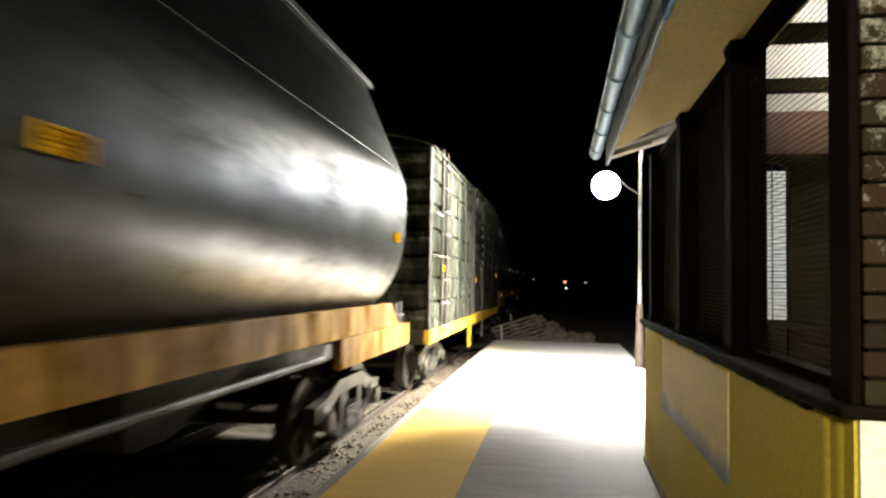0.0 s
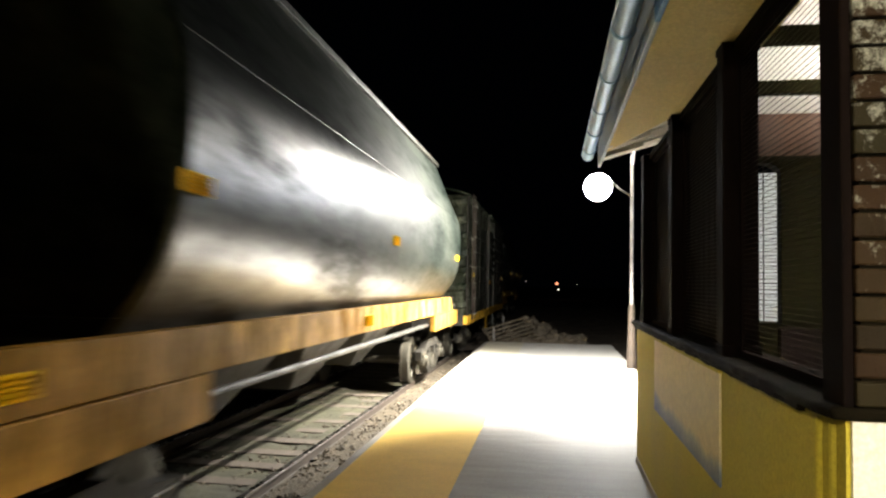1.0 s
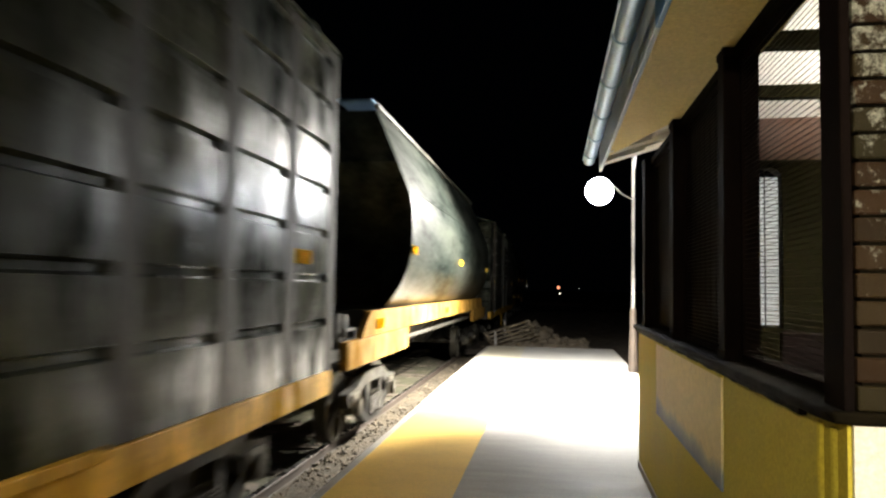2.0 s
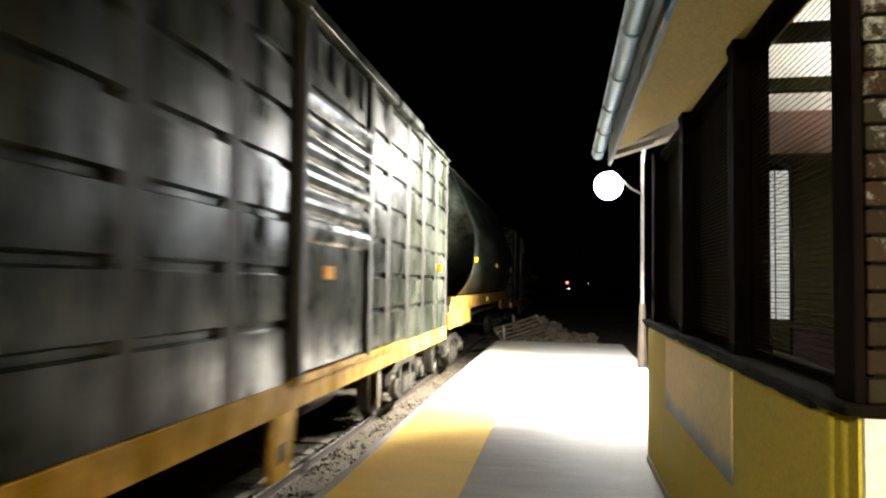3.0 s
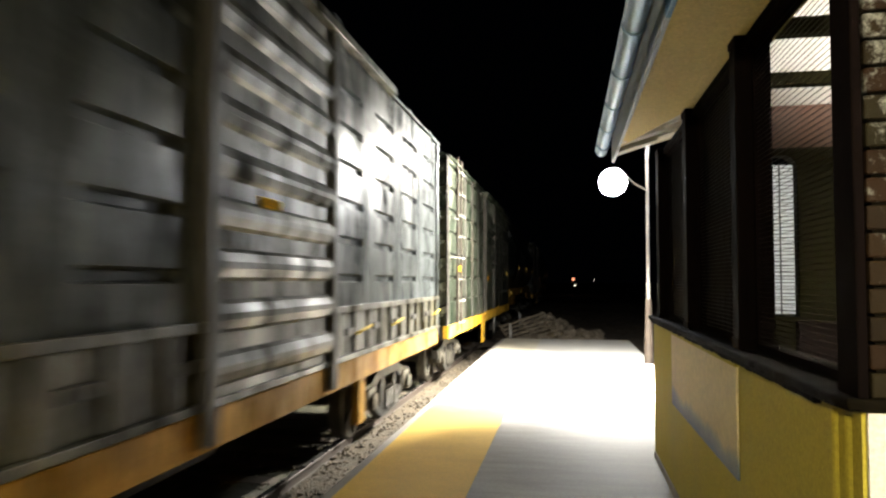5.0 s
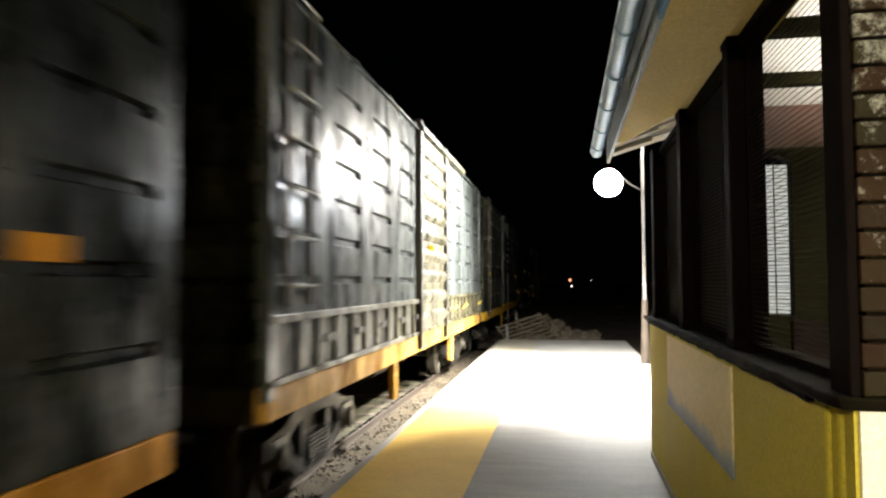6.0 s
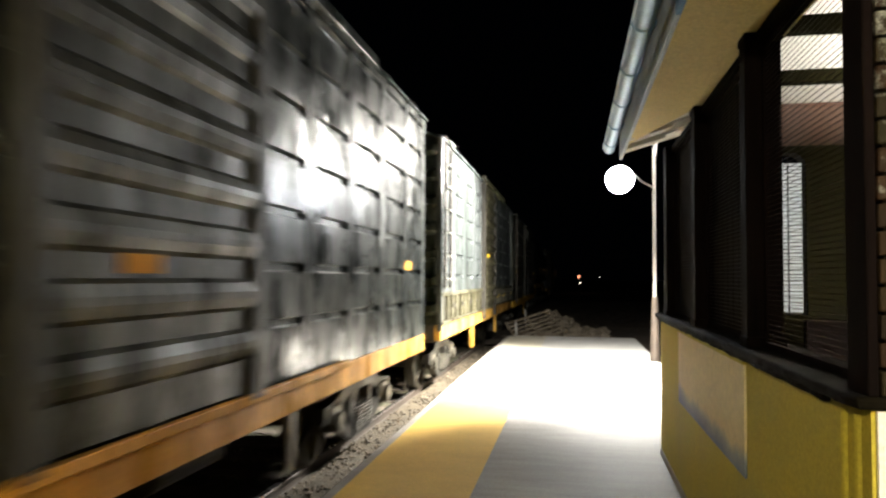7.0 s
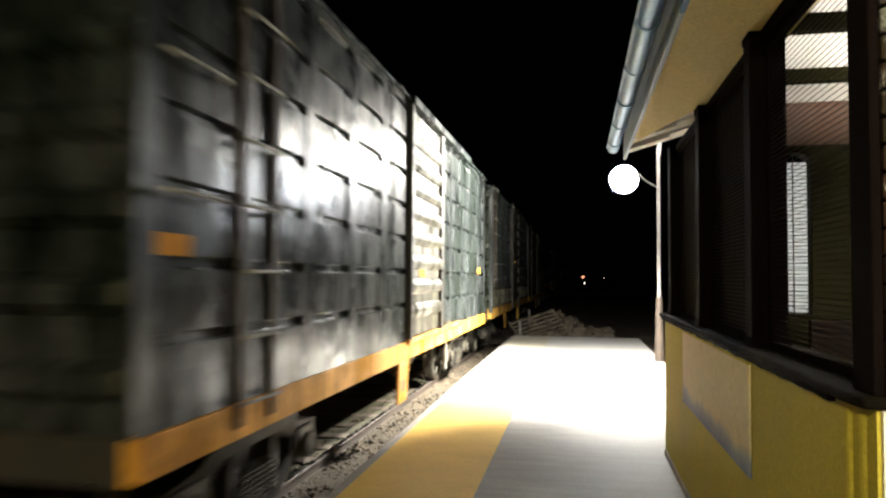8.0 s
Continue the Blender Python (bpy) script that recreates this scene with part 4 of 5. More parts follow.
def posts():
    for y0, y1 in ((3.41, 3.53), (4.81, 4.96), (6.26, 6.42)):
        bm = box(bmesh.new(), WALL_X, WALL_X + 0.16, y0, y1, SILL_Z, EAVE_Z, 0.008)
        ob = tagged(part("post", bm, "post_timber"), "square dark timber post standing on the sill", "post", "posts of the shelter front")
        part("foot_block", box(bmesh.new(), WALL_X - 0.006, WALL_X + 0.17, y0 - 0.012, y1 + 0.012, SILL_Z, SILL_Z + 0.05, 0.006), "post_timber", ob)
        part("head_block", box(bmesh.new(), WALL_X - 0.004, WALL_X + 0.168, y0 - 0.008, y1 + 0.008, EAVE_Z - 0.04, EAVE_Z - 0.002, 0.005), "post_timber", ob)
    # boards added behind the screens so the two further bays stay black
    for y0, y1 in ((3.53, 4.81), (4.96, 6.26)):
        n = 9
        ob = tagged(new("shutter"), "dark boards added behind a screen to blacken the bay", "shutter", "shutters of the shelter")
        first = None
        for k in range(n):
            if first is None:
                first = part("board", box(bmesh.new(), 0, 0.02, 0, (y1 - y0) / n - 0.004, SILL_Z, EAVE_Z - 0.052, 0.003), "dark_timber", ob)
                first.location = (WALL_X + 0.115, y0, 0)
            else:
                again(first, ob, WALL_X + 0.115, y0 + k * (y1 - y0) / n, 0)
    # lintel over the screens between the posts
    bm = box(bmesh.new(), WALL_X + 0.05, WALL_X + 0.15, 2.2, 6.62, EAVE_Z - 0.05, EAVE_Z, 0.004)
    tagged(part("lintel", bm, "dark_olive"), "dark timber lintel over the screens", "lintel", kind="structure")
    bm = box(bmesh.new(), WALL_X - 0.012, WALL_X + 0.017, 2.045, 2.19, SILL_Z, EAVE_Z + 0.3, 0.006)
    tagged(part("post", bm, "dark_timber"), "dark timber corner post against the brick pillar", "post", "posts of the shelter front")


def pillar():
    """Brick pillar at the shelter's corner, its pale paint flaking."""
    m, nt, b = shader("flaking_brick")
    info = nt.nodes.new("ShaderNodeObjectInfo")
    clay = ramp(nt, info.outputs["Random"], [(0.0, (0.010, 0.006, 0.002)), (0.5, (0.026, 0.011, 0.004)), (1.0, (0.015, 0.012, 0.004))])
    n1 = noise_tex(nt, 14, 8, 0.75)
    n2 = noise_tex(nt, 90, 4, 0.7)
    # the pale cover grows with height, bare clay towards the bottom
    ge = nt.nodes.new("ShaderNodeNewGeometry")
    sx = nt.nodes.new("ShaderNodeSeparateXYZ")
    nt.links.new(ge.outputs["Position"], sx.inputs[0])
    ad = nt.nodes.new("ShaderNodeMath")
    ad.operation = "MULTIPLY_ADD"
    ad.inputs[1].default_value = 0.16
    nt.links.new(sx.outputs[2], ad.inputs[0])
    nt.links.new(n1.outputs[0], ad.inputs[2])
    cover = ramp(nt, ad.outputs[0], [(0.85, (0, 0, 0)), (0.93, (1, 1, 1))])
    pale = ramp(nt, n2.outputs[0], [(0.35, (0.07, 0.07, 0.06)), (0.65, (0.36, 0.36, 0.33))])
    nt.links.new(mix(nt, cover.outputs[0], clay.outputs[0], pale.outputs[0]), b.inputs["Base Color"])
    b.inputs["Roughness"].default_value = 0.6
    b.inputs["Specular IOR Level"].default_value = 0.15
    bump(nt, b, n1.outputs[0], 0.8, 0.012)
    x0, y0, z0, z1 = WALL_X + 0.018, 2.035, SILL_Z, EAVE_Z + 0.3
    core = part("pillar", box(bmesh.new(), x0 + 0.016, x0 + 0.59, y0 + 0.012, y0 + 0.22, z0, z1), "sill_stone")
    tagged(core, "brick pillar with flaking pale paint at the shelter corner", "pillar", kind="structure")
    full = half = None
    h = 0.066
    rng = random.Random(8)
    for k in range(int((z1 - z0) / (h + 0.009))):
        z = z0 + k * (h + 0.009)
        cuts = [(0, 0.098), (0.108, 0.206), (0.314, 0.206)] if k % 2 else [(0, 0.206), (0.216, 0.206), (0.432, 0.098)]
        for xa, w in cuts:
            src = full if w > 0.15 else half
            if src is None:
                src = part("brick", box(bmesh.new(), 0, w, 0, 0.06, 0, h, 0.006), m, core)
                if w > 0.15:
                    full = src
                else:
                    half = src
                ob = src
            else:
                ob = again(src, core, 0, 0, 0)
            ob.matrix_basis = pose(x0 + xa, y0 + rng.uniform(-0.004, 0.004), z + 0.004, 0, 0, rng.uniform(-1.5, 1.5))


def mesh_screen(y0, y1, z0, z1, x):
    ob = tagged(new("wire_screen"), "dark wire mesh screen closing the opening above the sill", "wire screen", "screens of the shelter")
    bm = bmesh.new()
    for y in (y0 + 0.015, y1 - 0.015):
        box(bm, x - 0.012, x + 0.012, y - 0.015, y + 0.015, z0, z1)
    for z in (z0 + 0.015, z1 - 0.015):
        box(bm, x - 0.012, x + 0.012, y0, y1, z - 0.015, z + 0.015)
    part("screen_frame", bm, "dark_timber", ob)
    verts, faces = [], []

    def wire(a, b):
        a, b = Vector(a), Vector(b)
        d = (b - a).normalized()
        u = Vector((1, 0, 0))
        w = d.cross(u) * 0.0011
        u = u * 0.0011
        k = len(verts)
        for p in (a, b):
            verts.extend([p + u + w, p - u + w, p - u - w, p + u - w])
        for i in range(4):
            j = (i + 1) % 4
            faces.append((k + i, k + j, k + 4 + j, k + 4 + i))
    n = int((z1 - z0) / 0.022)
    for k in range(1, n):
        z = z0 + (z1 - z0) * k / n
        wire((x, y0, z), (x, y1, z))
    me = bpy.data.meshes.new("wire_mesh")
    me.from_pydata(verts, [], faces)
    me.materials.append(M["mesh_wire"])
    w = new("wire_mesh", me)
    w.parent = ob
    tagged(w, kind="stuff")


def roof():
    # smooth soffit under the eave, open boards over its last metre and inside
    bm = bmesh.new()
    a = [bm.verts.new((x, y, z)) for z in (EAVE_Z, EAVE_Z + 0.03) for x, y in ((0.44, -6.0), (WALL_X + 0.01, -6.0), (WALL_X + 0.01, 4.95), (0.44, 6.15))]
    for f in ((3, 2, 1, 0), (4, 5, 6, 7), (0, 1, 5, 4), (1, 2, 6, 5), (2, 3, 7, 6), (3, 0, 4, 7)):
        bm.faces.new([a[k] for k in f])
    tagged(part("ceiling", bm, "soffit_cream"), "cream plastered soffit under the eave", "soffit", kind="structure")
    x0, x1, cz = WALL_X + 0.2, 4.0, 3.16
    bm = bmesh.new()
    y = -6.0
    while y < 6.5:
        box(bm, x0, x1, y, y + 0.165, cz, cz + 0.02)
        y += 0.17
    tagged(part("ceiling", bm, "white_board"), "white boards of the shelter ceiling", "ceiling", kind="structure")
    bm = bmesh.new()
    for ya, yb in ((4.95, 5.40), (5.52, 5.85), (5.97, 6.30), (6.42, 6.76)):
        extrude_profile(bm, [(0.445, EAVE_Z + 0.03), (1.0, EAVE_Z + 0.20), (1.0, EAVE_Z + 0.225), (0.445, EAVE_Z + 0.055)], ya, yb)
    tagged(part("ceiling", bm, "white_board"), "white sloping boards under the open end of the eave", "ceiling", kind="structure")
    bm = box(bmesh.new(), WALL_X + 0.012, WALL_X + 0.2, -6.0, 4.97, EAVE_Z + 0.002, cz + 0.1)
    tagged(part("wall_plate", bm, "soffit_cream"), "cream beam over the posts of the shelter", "beam", kind="structure")
    beam_mesh = None
    for k in range(13):
        y = 5.51 - k * 1.14
        if beam_mesh is None:
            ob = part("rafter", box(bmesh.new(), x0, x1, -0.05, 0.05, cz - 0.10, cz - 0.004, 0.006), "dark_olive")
            beam_mesh = ob.data
        else:
            ob = new("rafter", beam_mesh)
        ob.location = (0, y, 0)
        tagged(ob, "timber rafter across the shelter ceiling", "rafter", "rafters of the shelter", kind="structure")
    for y in (5.91, 6.36):
        ob = part("rafter_tail", extrude_profile(bmesh.new(), [(0.445, EAVE_Z - 0.01), (0.78, EAVE_Z + 0.09), (0.78, EAVE_Z + 0.19), (0.445, EAVE_Z + 0.09)], y - 0.04, y + 0.04), "white_board")
        tagged(ob, "white painted rafter tail under the eave", "rafter", "rafter tails of the eave", kind="structure")
    bm = extrude_profile(bmesh.new(), [(0.42, EAVE_Z + 0.2), (0.95, 3.33), (4.3, 3.8), (4.3, 3.84), (0.93, 3.37), (0.42, EAVE_Z + 0.24)], -6.2, ROOF_END + 0.04)
    tagged(part("roof", bm, "roof_sheet"), "sheet metal roof over the shelter", "roof", kind="structure")
    bm = box(bmesh.new(), 0.415, 0.44, -6.0, 3.08, EAVE_Z - 0.02, EAVE_Z + 0.2, 0.004)
    tagged(part("fascia", bm, "deep_blue"), "dark blue painted length of fascia board", "fascia", kind="structure")
    bm = box(bmesh.new(), 0.415, 0.44, 3.084, ROOF_END + 0.03, EAVE_Z - 0.02, EAVE_Z + 0.2, 0.004)
    tagged(part("fascia", bm, "blue_fascia"), "pale blue-grey fascia board under the roof edge", "fascia", kind="structure")
    # board added to keep the upper globe out of the camera's sight
    bm = extrude_profile(bmesh.new(), [(0.42, EAVE_Z + 0.10), (1.15, EAVE_Z + 0.32), (1.15, 3.40), (0.95, 3.33), (0.42, EAVE_Z + 0.195)], ROOF_END - 0.015, ROOF_END + 0.02)
    tagged(part("trim", bm, "white_board"), "white barge board added at the roof end to hide the upper lamp", "trim", kind="structure")
    # half-round gutter with brackets
    g = tagged(new("gutter"), "galvanised half-round gutter along the eave", "gutter")
    bm = bmesh.new()
    pr = [(0.318 + 0.052 * math.cos(a), EAVE_Z + 0.09 + 0.052 * math.sin(a)) for a in np.linspace(math.pi, 2 * math.pi, 13)]
    prof = pr + [(0.318 + (x - 0.318) * 0.95, z + 0.003) for x, z in pr[::-1]]
    extrude_profile(bm, prof, -6.0, ROOF_END + 0.02)
    smooth(part("trough", bm, "galvanised", g)).data.set_sharp_from_angle(angle=radians(40))
    part("rolled_edge", rod(bmesh.new(), (0.266, -6, EAVE_Z + 0.095), (0.266, ROOF_END + 0.02, EAVE_Z + 0.095), 0.010, seg=8), "galvanised", g)
    part("end_cap", extrude_profile(bmesh.new(), pr, ROOF_END + 0.02, ROOF_END + 0.025), "galvanised", g)
    br = None
    for k in range(14):
        y = ROOF_END - 0.35 - k * 0.75
        if br is None:
            ang = np.linspace(math.pi, 2 * math.pi, 13)
            band = [(0.318 + r * math.cos(a), EAVE_Z + 0.09 + r * math.sin(a)) for r, seq in ((0.062, ang), (0.053, ang[::-1])) for a in seq]
            br = part("bracket", extrude_profile(bmesh.new(), band, -0.012, 0.012), "galvanised", g)
            br.location = (0, y, 0)
        else:
            again(br, g, 0, y, 0)


def shelter_inside():
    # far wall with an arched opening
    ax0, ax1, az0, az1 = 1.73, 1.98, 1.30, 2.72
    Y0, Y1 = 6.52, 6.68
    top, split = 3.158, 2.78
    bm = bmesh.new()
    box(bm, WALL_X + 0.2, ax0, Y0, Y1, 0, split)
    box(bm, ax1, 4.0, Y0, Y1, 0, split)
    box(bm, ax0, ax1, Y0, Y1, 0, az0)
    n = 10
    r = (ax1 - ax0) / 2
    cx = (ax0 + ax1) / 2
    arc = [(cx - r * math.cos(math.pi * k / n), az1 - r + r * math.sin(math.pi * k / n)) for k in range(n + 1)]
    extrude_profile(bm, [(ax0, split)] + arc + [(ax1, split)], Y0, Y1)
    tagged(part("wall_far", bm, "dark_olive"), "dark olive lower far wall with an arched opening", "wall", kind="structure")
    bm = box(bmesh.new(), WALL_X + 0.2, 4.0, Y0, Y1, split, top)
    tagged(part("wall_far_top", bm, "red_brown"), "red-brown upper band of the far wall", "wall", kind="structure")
    m, nt, b = shader("frosted_glass")
    b.inputs["Base Color"].default_value = (0.9, 0.93, 0.95, 1)
    tr = nt.nodes.new("ShaderNodeBsdfTranslucent")
    tr.inputs[0].default_value = (0.85, 0.88, 0.9, 1)
    mx = nt.nodes.new("ShaderNodeMixShader")
    mx.inputs[0].default_value = 0.8
    out = nt.nodes["Material Output"]
    nt.links.new(b.outputs[0], mx.inputs[1])
    nt.links.new(tr.outputs[0], mx.inputs[2])
    nt.links.new(mx.outputs[0], out.inputs[0])
    win = tagged(new("window_1"), "narrow arched frosted window lit from outside", "window", kind="structure")
    slat = None
    k = 0
    z = az0 + 0.03
    while z < az1 - 0.06:
        if slat is None:
            slat = part("louvre_pane", box(bmesh.new(), ax0 + 0.005, ax1 - 0.005, -0.003, 0.003, -0.0125, 0.0125), m, win)
            slat.matrix_basis = pose(0, Y1 - 0.05, z, 12)
        else:
            o = new("louvre_pane", slat.data)
            o.parent = win
            o.matrix_basis = pose(0, Y1 - 0.05, z, 12)
        z += 0.031
    part("mullion", box(bmesh.new(), cx - 0.004, cx + 0.004, Y1 - 0.075, Y1 - 0.062, az0, az1 - 0.02), "dark_olive", win)
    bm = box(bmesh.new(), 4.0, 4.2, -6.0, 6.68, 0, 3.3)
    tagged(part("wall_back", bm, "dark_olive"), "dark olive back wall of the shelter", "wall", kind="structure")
    # wall added out of view, it blocks the tube lamp's light towards the train
    bm = box(bmesh.new(), WALL_X, WALL_X + 0.2, -6.0, 1.2, 0, EAVE_Z)
    tagged(part("wall_side", bm, "ochre_wall"), "unseen ochre wall added to keep the tube lamp off the train", "wall", kind="structure")
    bm = box(bmesh.new(), WALL_X, 4.2, -6.2, -6.0, 0, 3.3)
    tagged(part("wall_near", bm, "ochre_wall"), "ochre wall closing the shelter", "wall", kind="structure")
    # dark bench seen behind the screen
    b = tagged(new("bench"), "dark timber bench inside the shelter", "bench")
    part("seat", box(bmesh.new(), 1.5, 2.6, 4.6, 5.0, 0.42, 0.47, 0.01), "dark_timber", b)
    part("backrest", box(bmesh.new(), 1.5, 2.6, 5.0, 5.05, 0.55, 1.34, 0.01), "dark_timber", b)
    for x in (1.55, 2.5):
        part("leg", box(bmesh.new(), x, x + 0.06, 4.64, 5.0, 0.0, 0.42, 0.006), "dark_timber", b)


def porch_lamp():
    ob = tagged(new("tube_lamp"), "lit fluorescent tube lamp under the shelter ceiling", "lamp")
    for y in (-1.3, -0.5):
        part("hanger", rod(bmesh.new(), (1.6, y, 2.69), (1.6, y, 3.21), 0.01, seg=8), "dark_iron", ob)
    part("housing", box(bmesh.new(), 1.56, 1.64, -1.5, -0.3, 2.62, 2.70, 0.01), "white_board", ob)
    part("tube", rod(bmesh.new(), (1.6, -1.45, 2.59), (1.6, -0.35, 2.59), 0.018, seg=12), "tube_glass", ob)


def inside_lamp():
    ob = tagged(new("wall_lamp"), "lit bulb in an upturned bowl on the shelter's back wall", "lamp")
    part("bracket", tube(bmesh.new(), [(4.0, 4.2, 2.08), (3.8, 4.2, 2.06), (3.7, 4.2, 2.10)], 0.015, 8), "dark_iron", ob)
    # bowl added out of view so the bulb lights only the ceiling
    bm = bmesh.new()
    for k in range(24):
        a0, a1 = 2 * math.pi * k / 24, 2 * math.pi * (k + 1) / 24
        for (r0, z0), (r1, z1) in (((0.02, -0.10), (0.10, -0.08)), ((0.10, -0.08), (0.15, 0.0)), ((0.15, 0.0), (0.17, 0.10))):
            bm.faces.new([bm.verts.new((3.7 + r * math.cos(a), 4.2 + r * math.sin(a), 2.2 + z)) for r, z, a in ((r0, z0, a0), (r0, z0, a1), (r1, z1, a1), (r1, z1, a0))])
    bmesh.ops.remove_doubles(bm, verts=bm.verts[:], dist=0.0005)
    part("shade", bm, "dark_iron", ob, "unseen dark bowl added to send the bulb's light upwards")
    bm = bmesh.new()
    bmesh.ops.create_uvsphere(bm, u_segments=16, v_segments=10, radius=0.07, matrix=Matrix.Translation((3.7, 4.2, 2.2)))
    smooth(part("bulb", bm, "bulb_glass", ob))


def street_lamp():
    ob = tagged(new("street_lamp"), "pale steel lamp post with a lit globe, and an added upper globe", "street lamp")
    px, py = 1.545, 14.2
    part("pole", rod(bmesh.new(), (px, py, 0.0), (px, py, 4.2), 0.034, 0.030, seg=20), "pole_paint", ob)
    part("base", rod(bmesh.new(), (px, py, -0.005), (px, py, 1.25), 0.10, 0.055, seg=20), "rail_web", ob, "rusty sleeve at the foot of the post")
    part("arm", tube(bmesh.new(), [(px, py, 3.4), (px - 0.3, py - 0.8, 3.42), (LAMP[0] + 0.1, LAMP[1] + 0.2, 3.46), (LAMP[0], LAMP[1], 3.46)], 0.014, 10), "pole_paint", ob)
    part("cap", rod(bmesh.new(), (*LAMP[:2], LAMP[2] + 0.13), (*LAMP[:2], LAMP[2] + 0.24), 0.13, 0.05, seg=24), "pole_paint", ob)
    bm = bmesh.new()
    bmesh.ops.create_uvsphere(bm, u_segments=20, v_segments=12, radius=0.22, matrix=Matrix.Translation(LAMP))
    smooth(part("globe", bm, "lamp_glass", ob, "glowing white lamp globe"))
    # added upper lamp, out of sight behind the eave, for the train's highlights
    tx, ty, tz = ADDED_LAMP
    part("gooseneck", tube(bmesh.new(), [(px, py, 4.15), (px - 0.03, py - 0.1, 4.45), (px - 0.15, py - 0.4, 4.62), (tx + 0.1, ty + 0.25, 4.62), (tx, ty, 4.56)], 0.014, 10), "pole_paint", ob)
    part("cap", rod(bmesh.new(), (tx, ty, tz + 0.15), (tx, ty, tz + 0.27), 0.15, 0.05, seg=24), "pole_paint", ob)
    bm = bmesh.new()
    bmesh.ops.create_uvsphere(bm, u_segments=20, v_segments=12, radius=0.19, matrix=Matrix.Translation(ADDED_LAMP))
    smooth(part("globe", bm, "top_glass", ob, "glowing white lamp globe"))
    # cable that sags from the post head to the eave
    pts = [Vector((px, py, 4.15)).lerp(Vector((0.75, 6.75, 2.9)), k / 10) - Vector((0, 0, 0.5 * (k / 10) * (1 - k / 10))) for k in range(11)]
    part("cable", tube(bmesh.new(), pts, 0.012, 6), "pole_paint", ob)


def second_lamp():
    """Warm lamp on a post behind the viewpoint, near the platform's edge."""
    ob = tagged(new("street_lamp"), "warm lit globe lamp on a steel post at the platform edge", "street lamp")
    x, y, z = -1.66, -3.0, 3.3
    part("pole", rod(bmesh.new(), (x, y - 0.3, -0.003), (x, y - 0.3, z + 0.25), 0.05, 0.04, seg=16), "pole_paint", ob)
    part("arm", rod(bmesh.new(), (x, y - 0.3, z + 0.22), (x, y, z + 0.2), 0.025, seg=10), "pole_paint", ob)
    part("cap", rod(bmesh.new(), (x, y, z + 0.08), (x, y, z + 0.22), 0.13, 0.05, seg=20), "pole_paint", ob)
    bm = bmesh.new()
    bmesh.ops.create_uvsphere(bm, u_segments=16, v_segments=10, radius=0.12, matrix=Matrix.Translation((x, y, z)))
    smooth(part("globe", bm, "second_glass", ob))


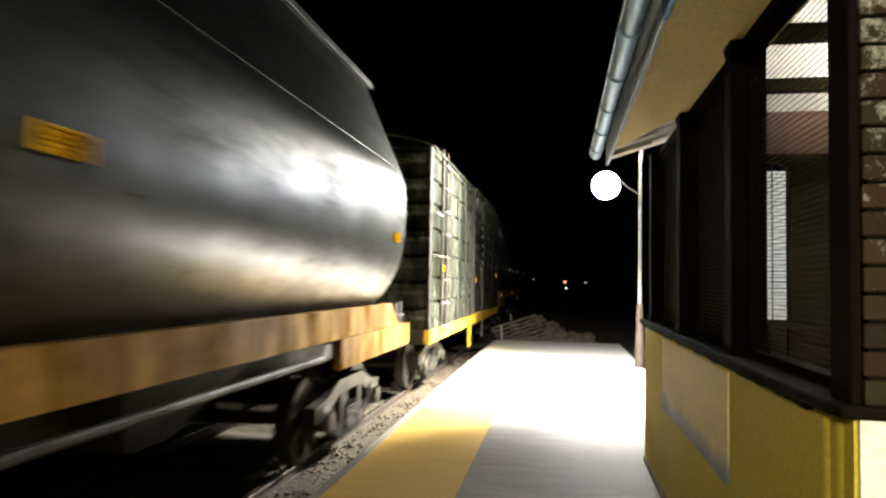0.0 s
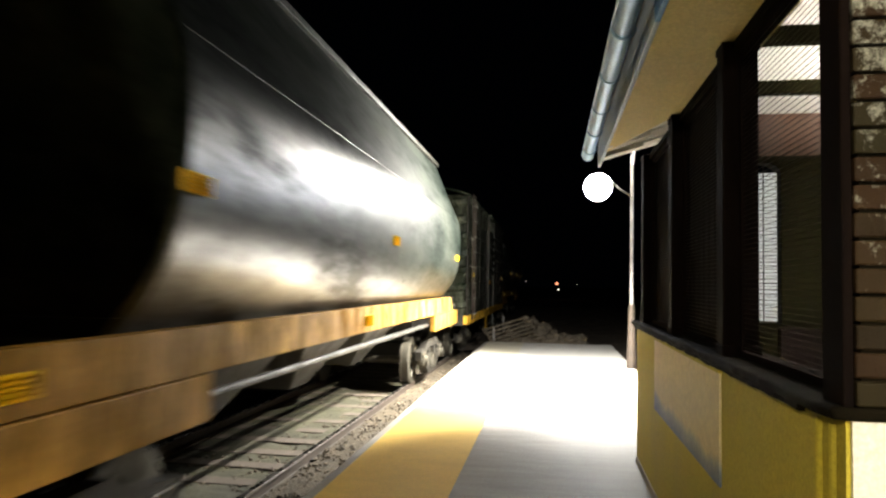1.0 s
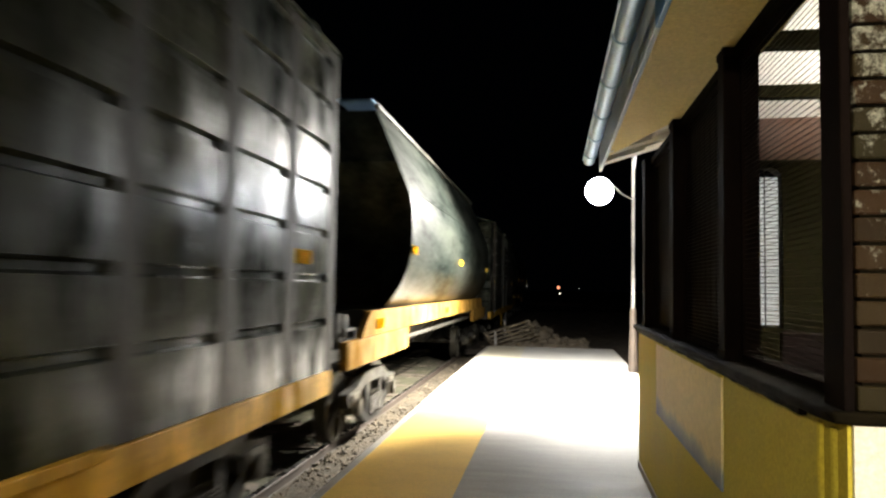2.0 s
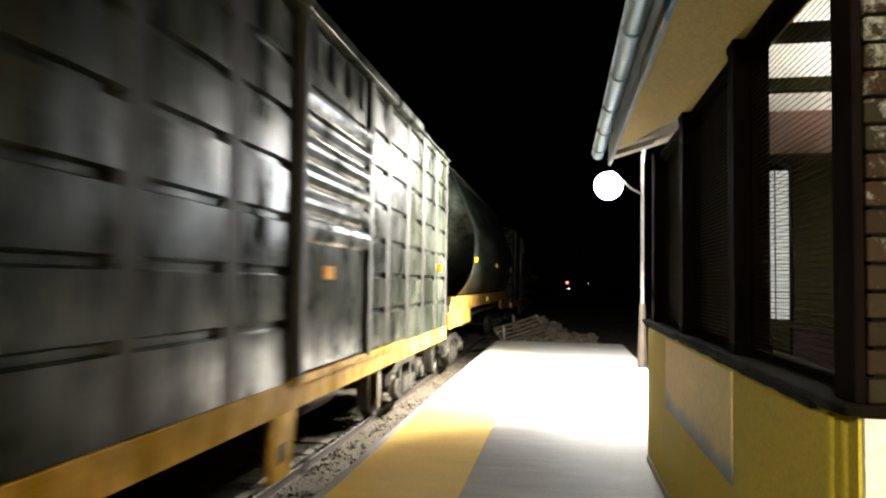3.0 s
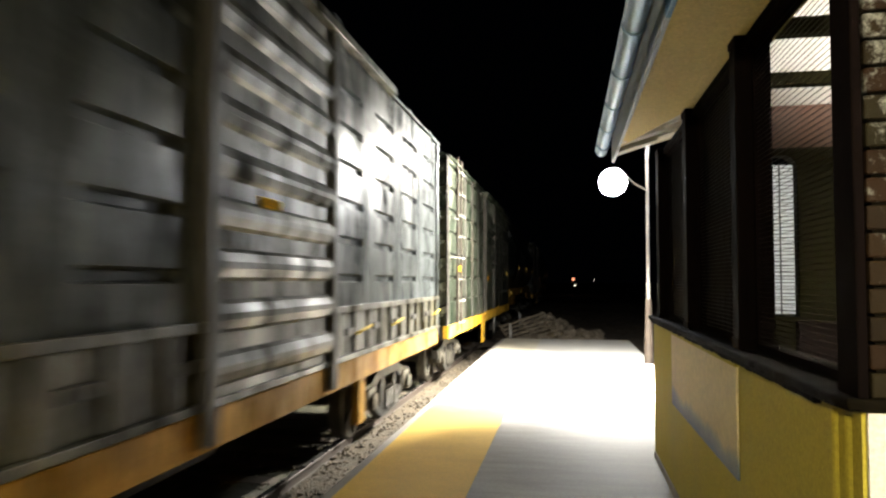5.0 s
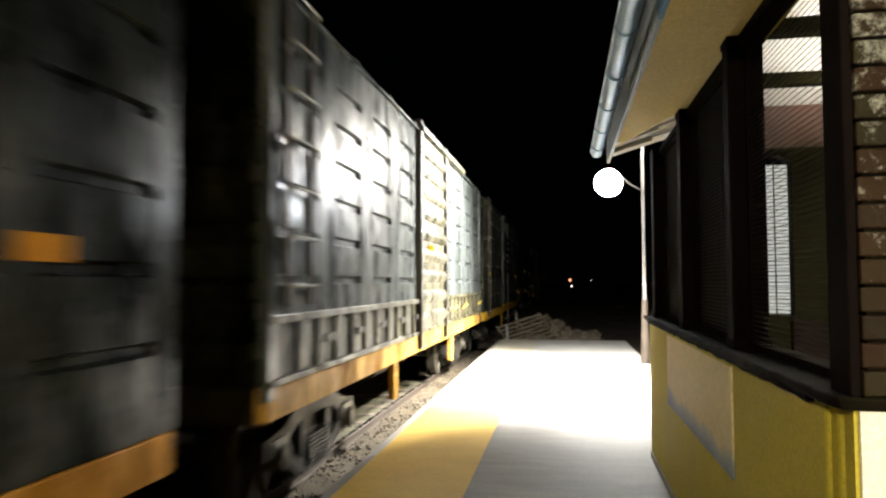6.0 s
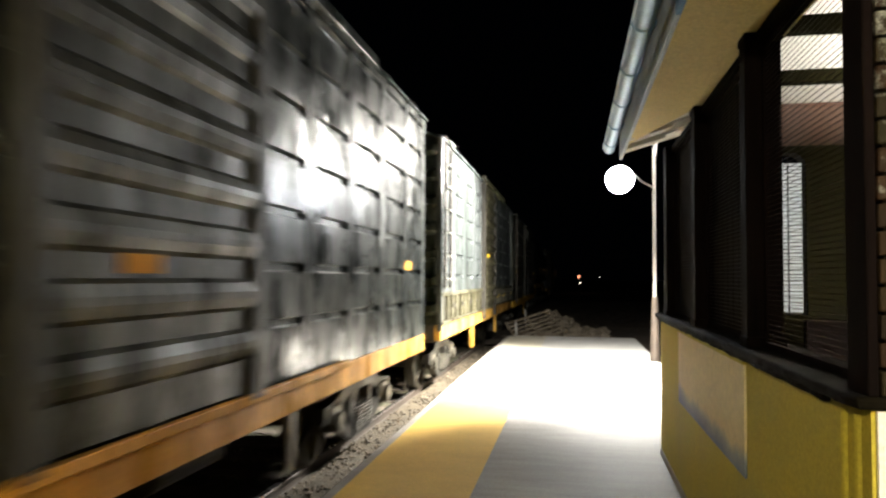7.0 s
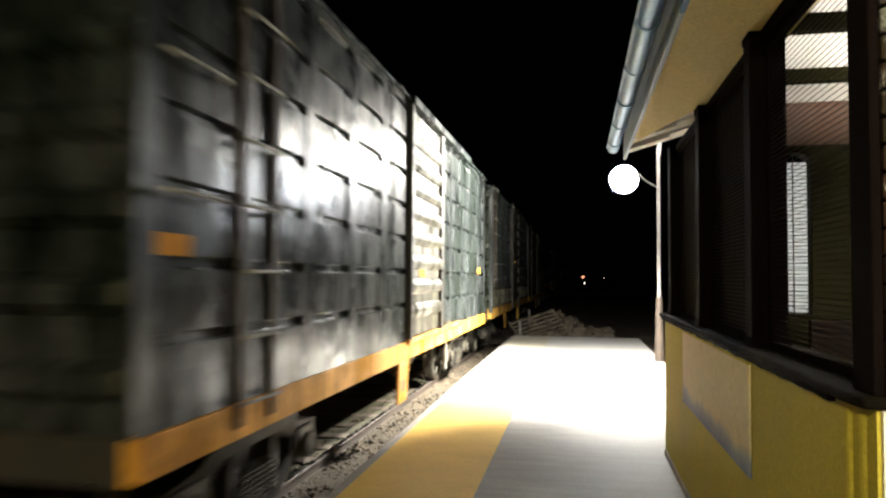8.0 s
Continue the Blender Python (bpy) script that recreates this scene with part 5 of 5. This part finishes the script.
def rubble():
    rng = random.Random(11)
    bm = sheet(bmesh.new(), -2.4, 1.6, 19.8, 25.0, 0.0, 60, 70, 0.10, 4.4)
    for v in bm.verts:
        heap = 0.75 * math.exp(-((v.co.x + 0.65) / 0.75) ** 2 - ((v.co.y - 22.2) / 1.2) ** 2) + 0.30 * math.exp(-((v.co.x - 0.6) / 0.5) ** 2 - ((v.co.y - 21.6) / 0.9) ** 2)
        lump = noise.fractal(Vector((v.co.x * 3.0, v.co.y * 3.0, 1.0)), 0.6, 2.1, 5)
        v.co.z = v.co.z - 0.36 + heap * (1.0 + 0.35 * lump)
    tagged(part("dirt_heap", bm, "rubble"), "heap of dirt and broken concrete beyond the platform", "heap", kind="structure")
    for k in range(44):
        bm = bmesh.new()
        bmesh.ops.create_icosphere(bm, subdivisions=2, radius=1.0)
        sd = rng.uniform(0, 50)
        sx, sy, sz = rng.uniform(0.1, 0.36), rng.uniform(0.1, 0.3), rng.uniform(0.07, 0.2)
        for v in bm.verts:
            k2 = 1 + 0.45 * noise.noise(v.co * 1.6 + Vector((sd, 0, 0)))
            v.co = Vector((v.co.x * sx * k2, v.co.y * sy * k2, v.co.z * sz * k2))
        ob = tagged(part("rock", bm, "rubble"), "broken lump of concrete rubble on the dirt", "rock", "rubble beyond the platform")
        px, py = rng.uniform(-1.5, 0.9), rng.uniform(20.1, 22.6)
        heap = 0.75 * math.exp(-((px + 0.65) / 0.75) ** 2 - ((py - 22.2) / 1.2) ** 2) + 0.30 * math.exp(-((px - 0.6) / 0.5) ** 2 - ((py - 21.6) / 0.9) ** 2)
        ob.matrix_basis = pose(px, py, -0.33 + heap + sz * 0.3, rng.uniform(-20, 20), rng.uniform(-20, 20), rng.uniform(0, 180))
    g = tagged(new("broken_pallet"), "broken pale slatted crate leaning on the rubble", "pallet")
    g.matrix_basis = pose(-1.15, 20.9, 0.12, 38, -16, 24)
    for k in range(7):
        part("slat", box(bmesh.new(), -0.75, 0.75, -0.5 + k * 0.16, -0.42 + k * 0.16, 0, 0.025, 0.004), "rubble", g)
    for x in (-0.7, 0.0, 0.7):
        part("bearer", box(bmesh.new(), x - 0.04, x + 0.04, -0.52, 0.6, -0.08, 0.0, 0.004), "rubble", g)
    for x, y, h in ((-1.62, 19.9, 0.50), (-1.5, 22.2, 0.72)):
        ob = tagged(part("marker_stake", box(bmesh.new(), -0.035, 0.035, -0.035, 0.035, -0.5, h, 0.006), "pole_paint"), "short pale marker stake standing in the dirt", "stake", "stakes beyond the platform")
        ob.matrix_basis = pose(x, y, -0.1, 2, -3, 10)


def distance():
    for x, y, z, r, mat in ((0.75, 110, 1.9, 0.22, "far_light"), (1.0, 112, 0.95, 0.12, "far_white"), (4.1, 115, 1.8, 0.06, "far_white"), (-4.5, 120, 2.2, 0.05, "far_white")):
        bm = bmesh.new()
        bmesh.ops.create_icosphere(bm, subdivisions=2, radius=r, matrix=Matrix.Translation((0, 0, 0)))
        ob = tagged(new("distant_lamp"), "small far lamp glowing in the dark", "lamp", "far lamps")
        ob.location = (x, y, z)
        part("bulb", bm, mat, ob)
        part("post", rod(bmesh.new(), (0, 0, -z - 0.6), (0, 0, -r), 0.06, seg=8), "dark_iron", ob)


def motions():
    times = [k * 0.1 for k in range(81)]
    for car, u in CARS:
        walk(car, [(t, pose(TRACK_X, u + SPEED * t, RAIL_Z)) for t in (0, 1, 2, 3, 4, 5, 6, 7, 8)])
    turn = math.degrees(SPEED / WHEEL_R)
    for n, (w, dy) in enumerate(WHEELSETS):
        walk(w, [(t, pose(0, dy, WHEEL_R, -turn * t + 37 * n)) for t in times])


ground()
gravel()
platform()
track()
low_wall()
posts()
for ya, yb in ((2.19, 3.41), (3.53, 4.81), (4.96, 6.26)):
    mesh_screen(ya, yb, SILL_Z, EAVE_Z - 0.05, WALL_X + 0.085)
pillar()
roof()
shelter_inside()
porch_lamp()
inside_lamp()
street_lamp()
second_lamp()
rubble()
distance()
train()
motions()
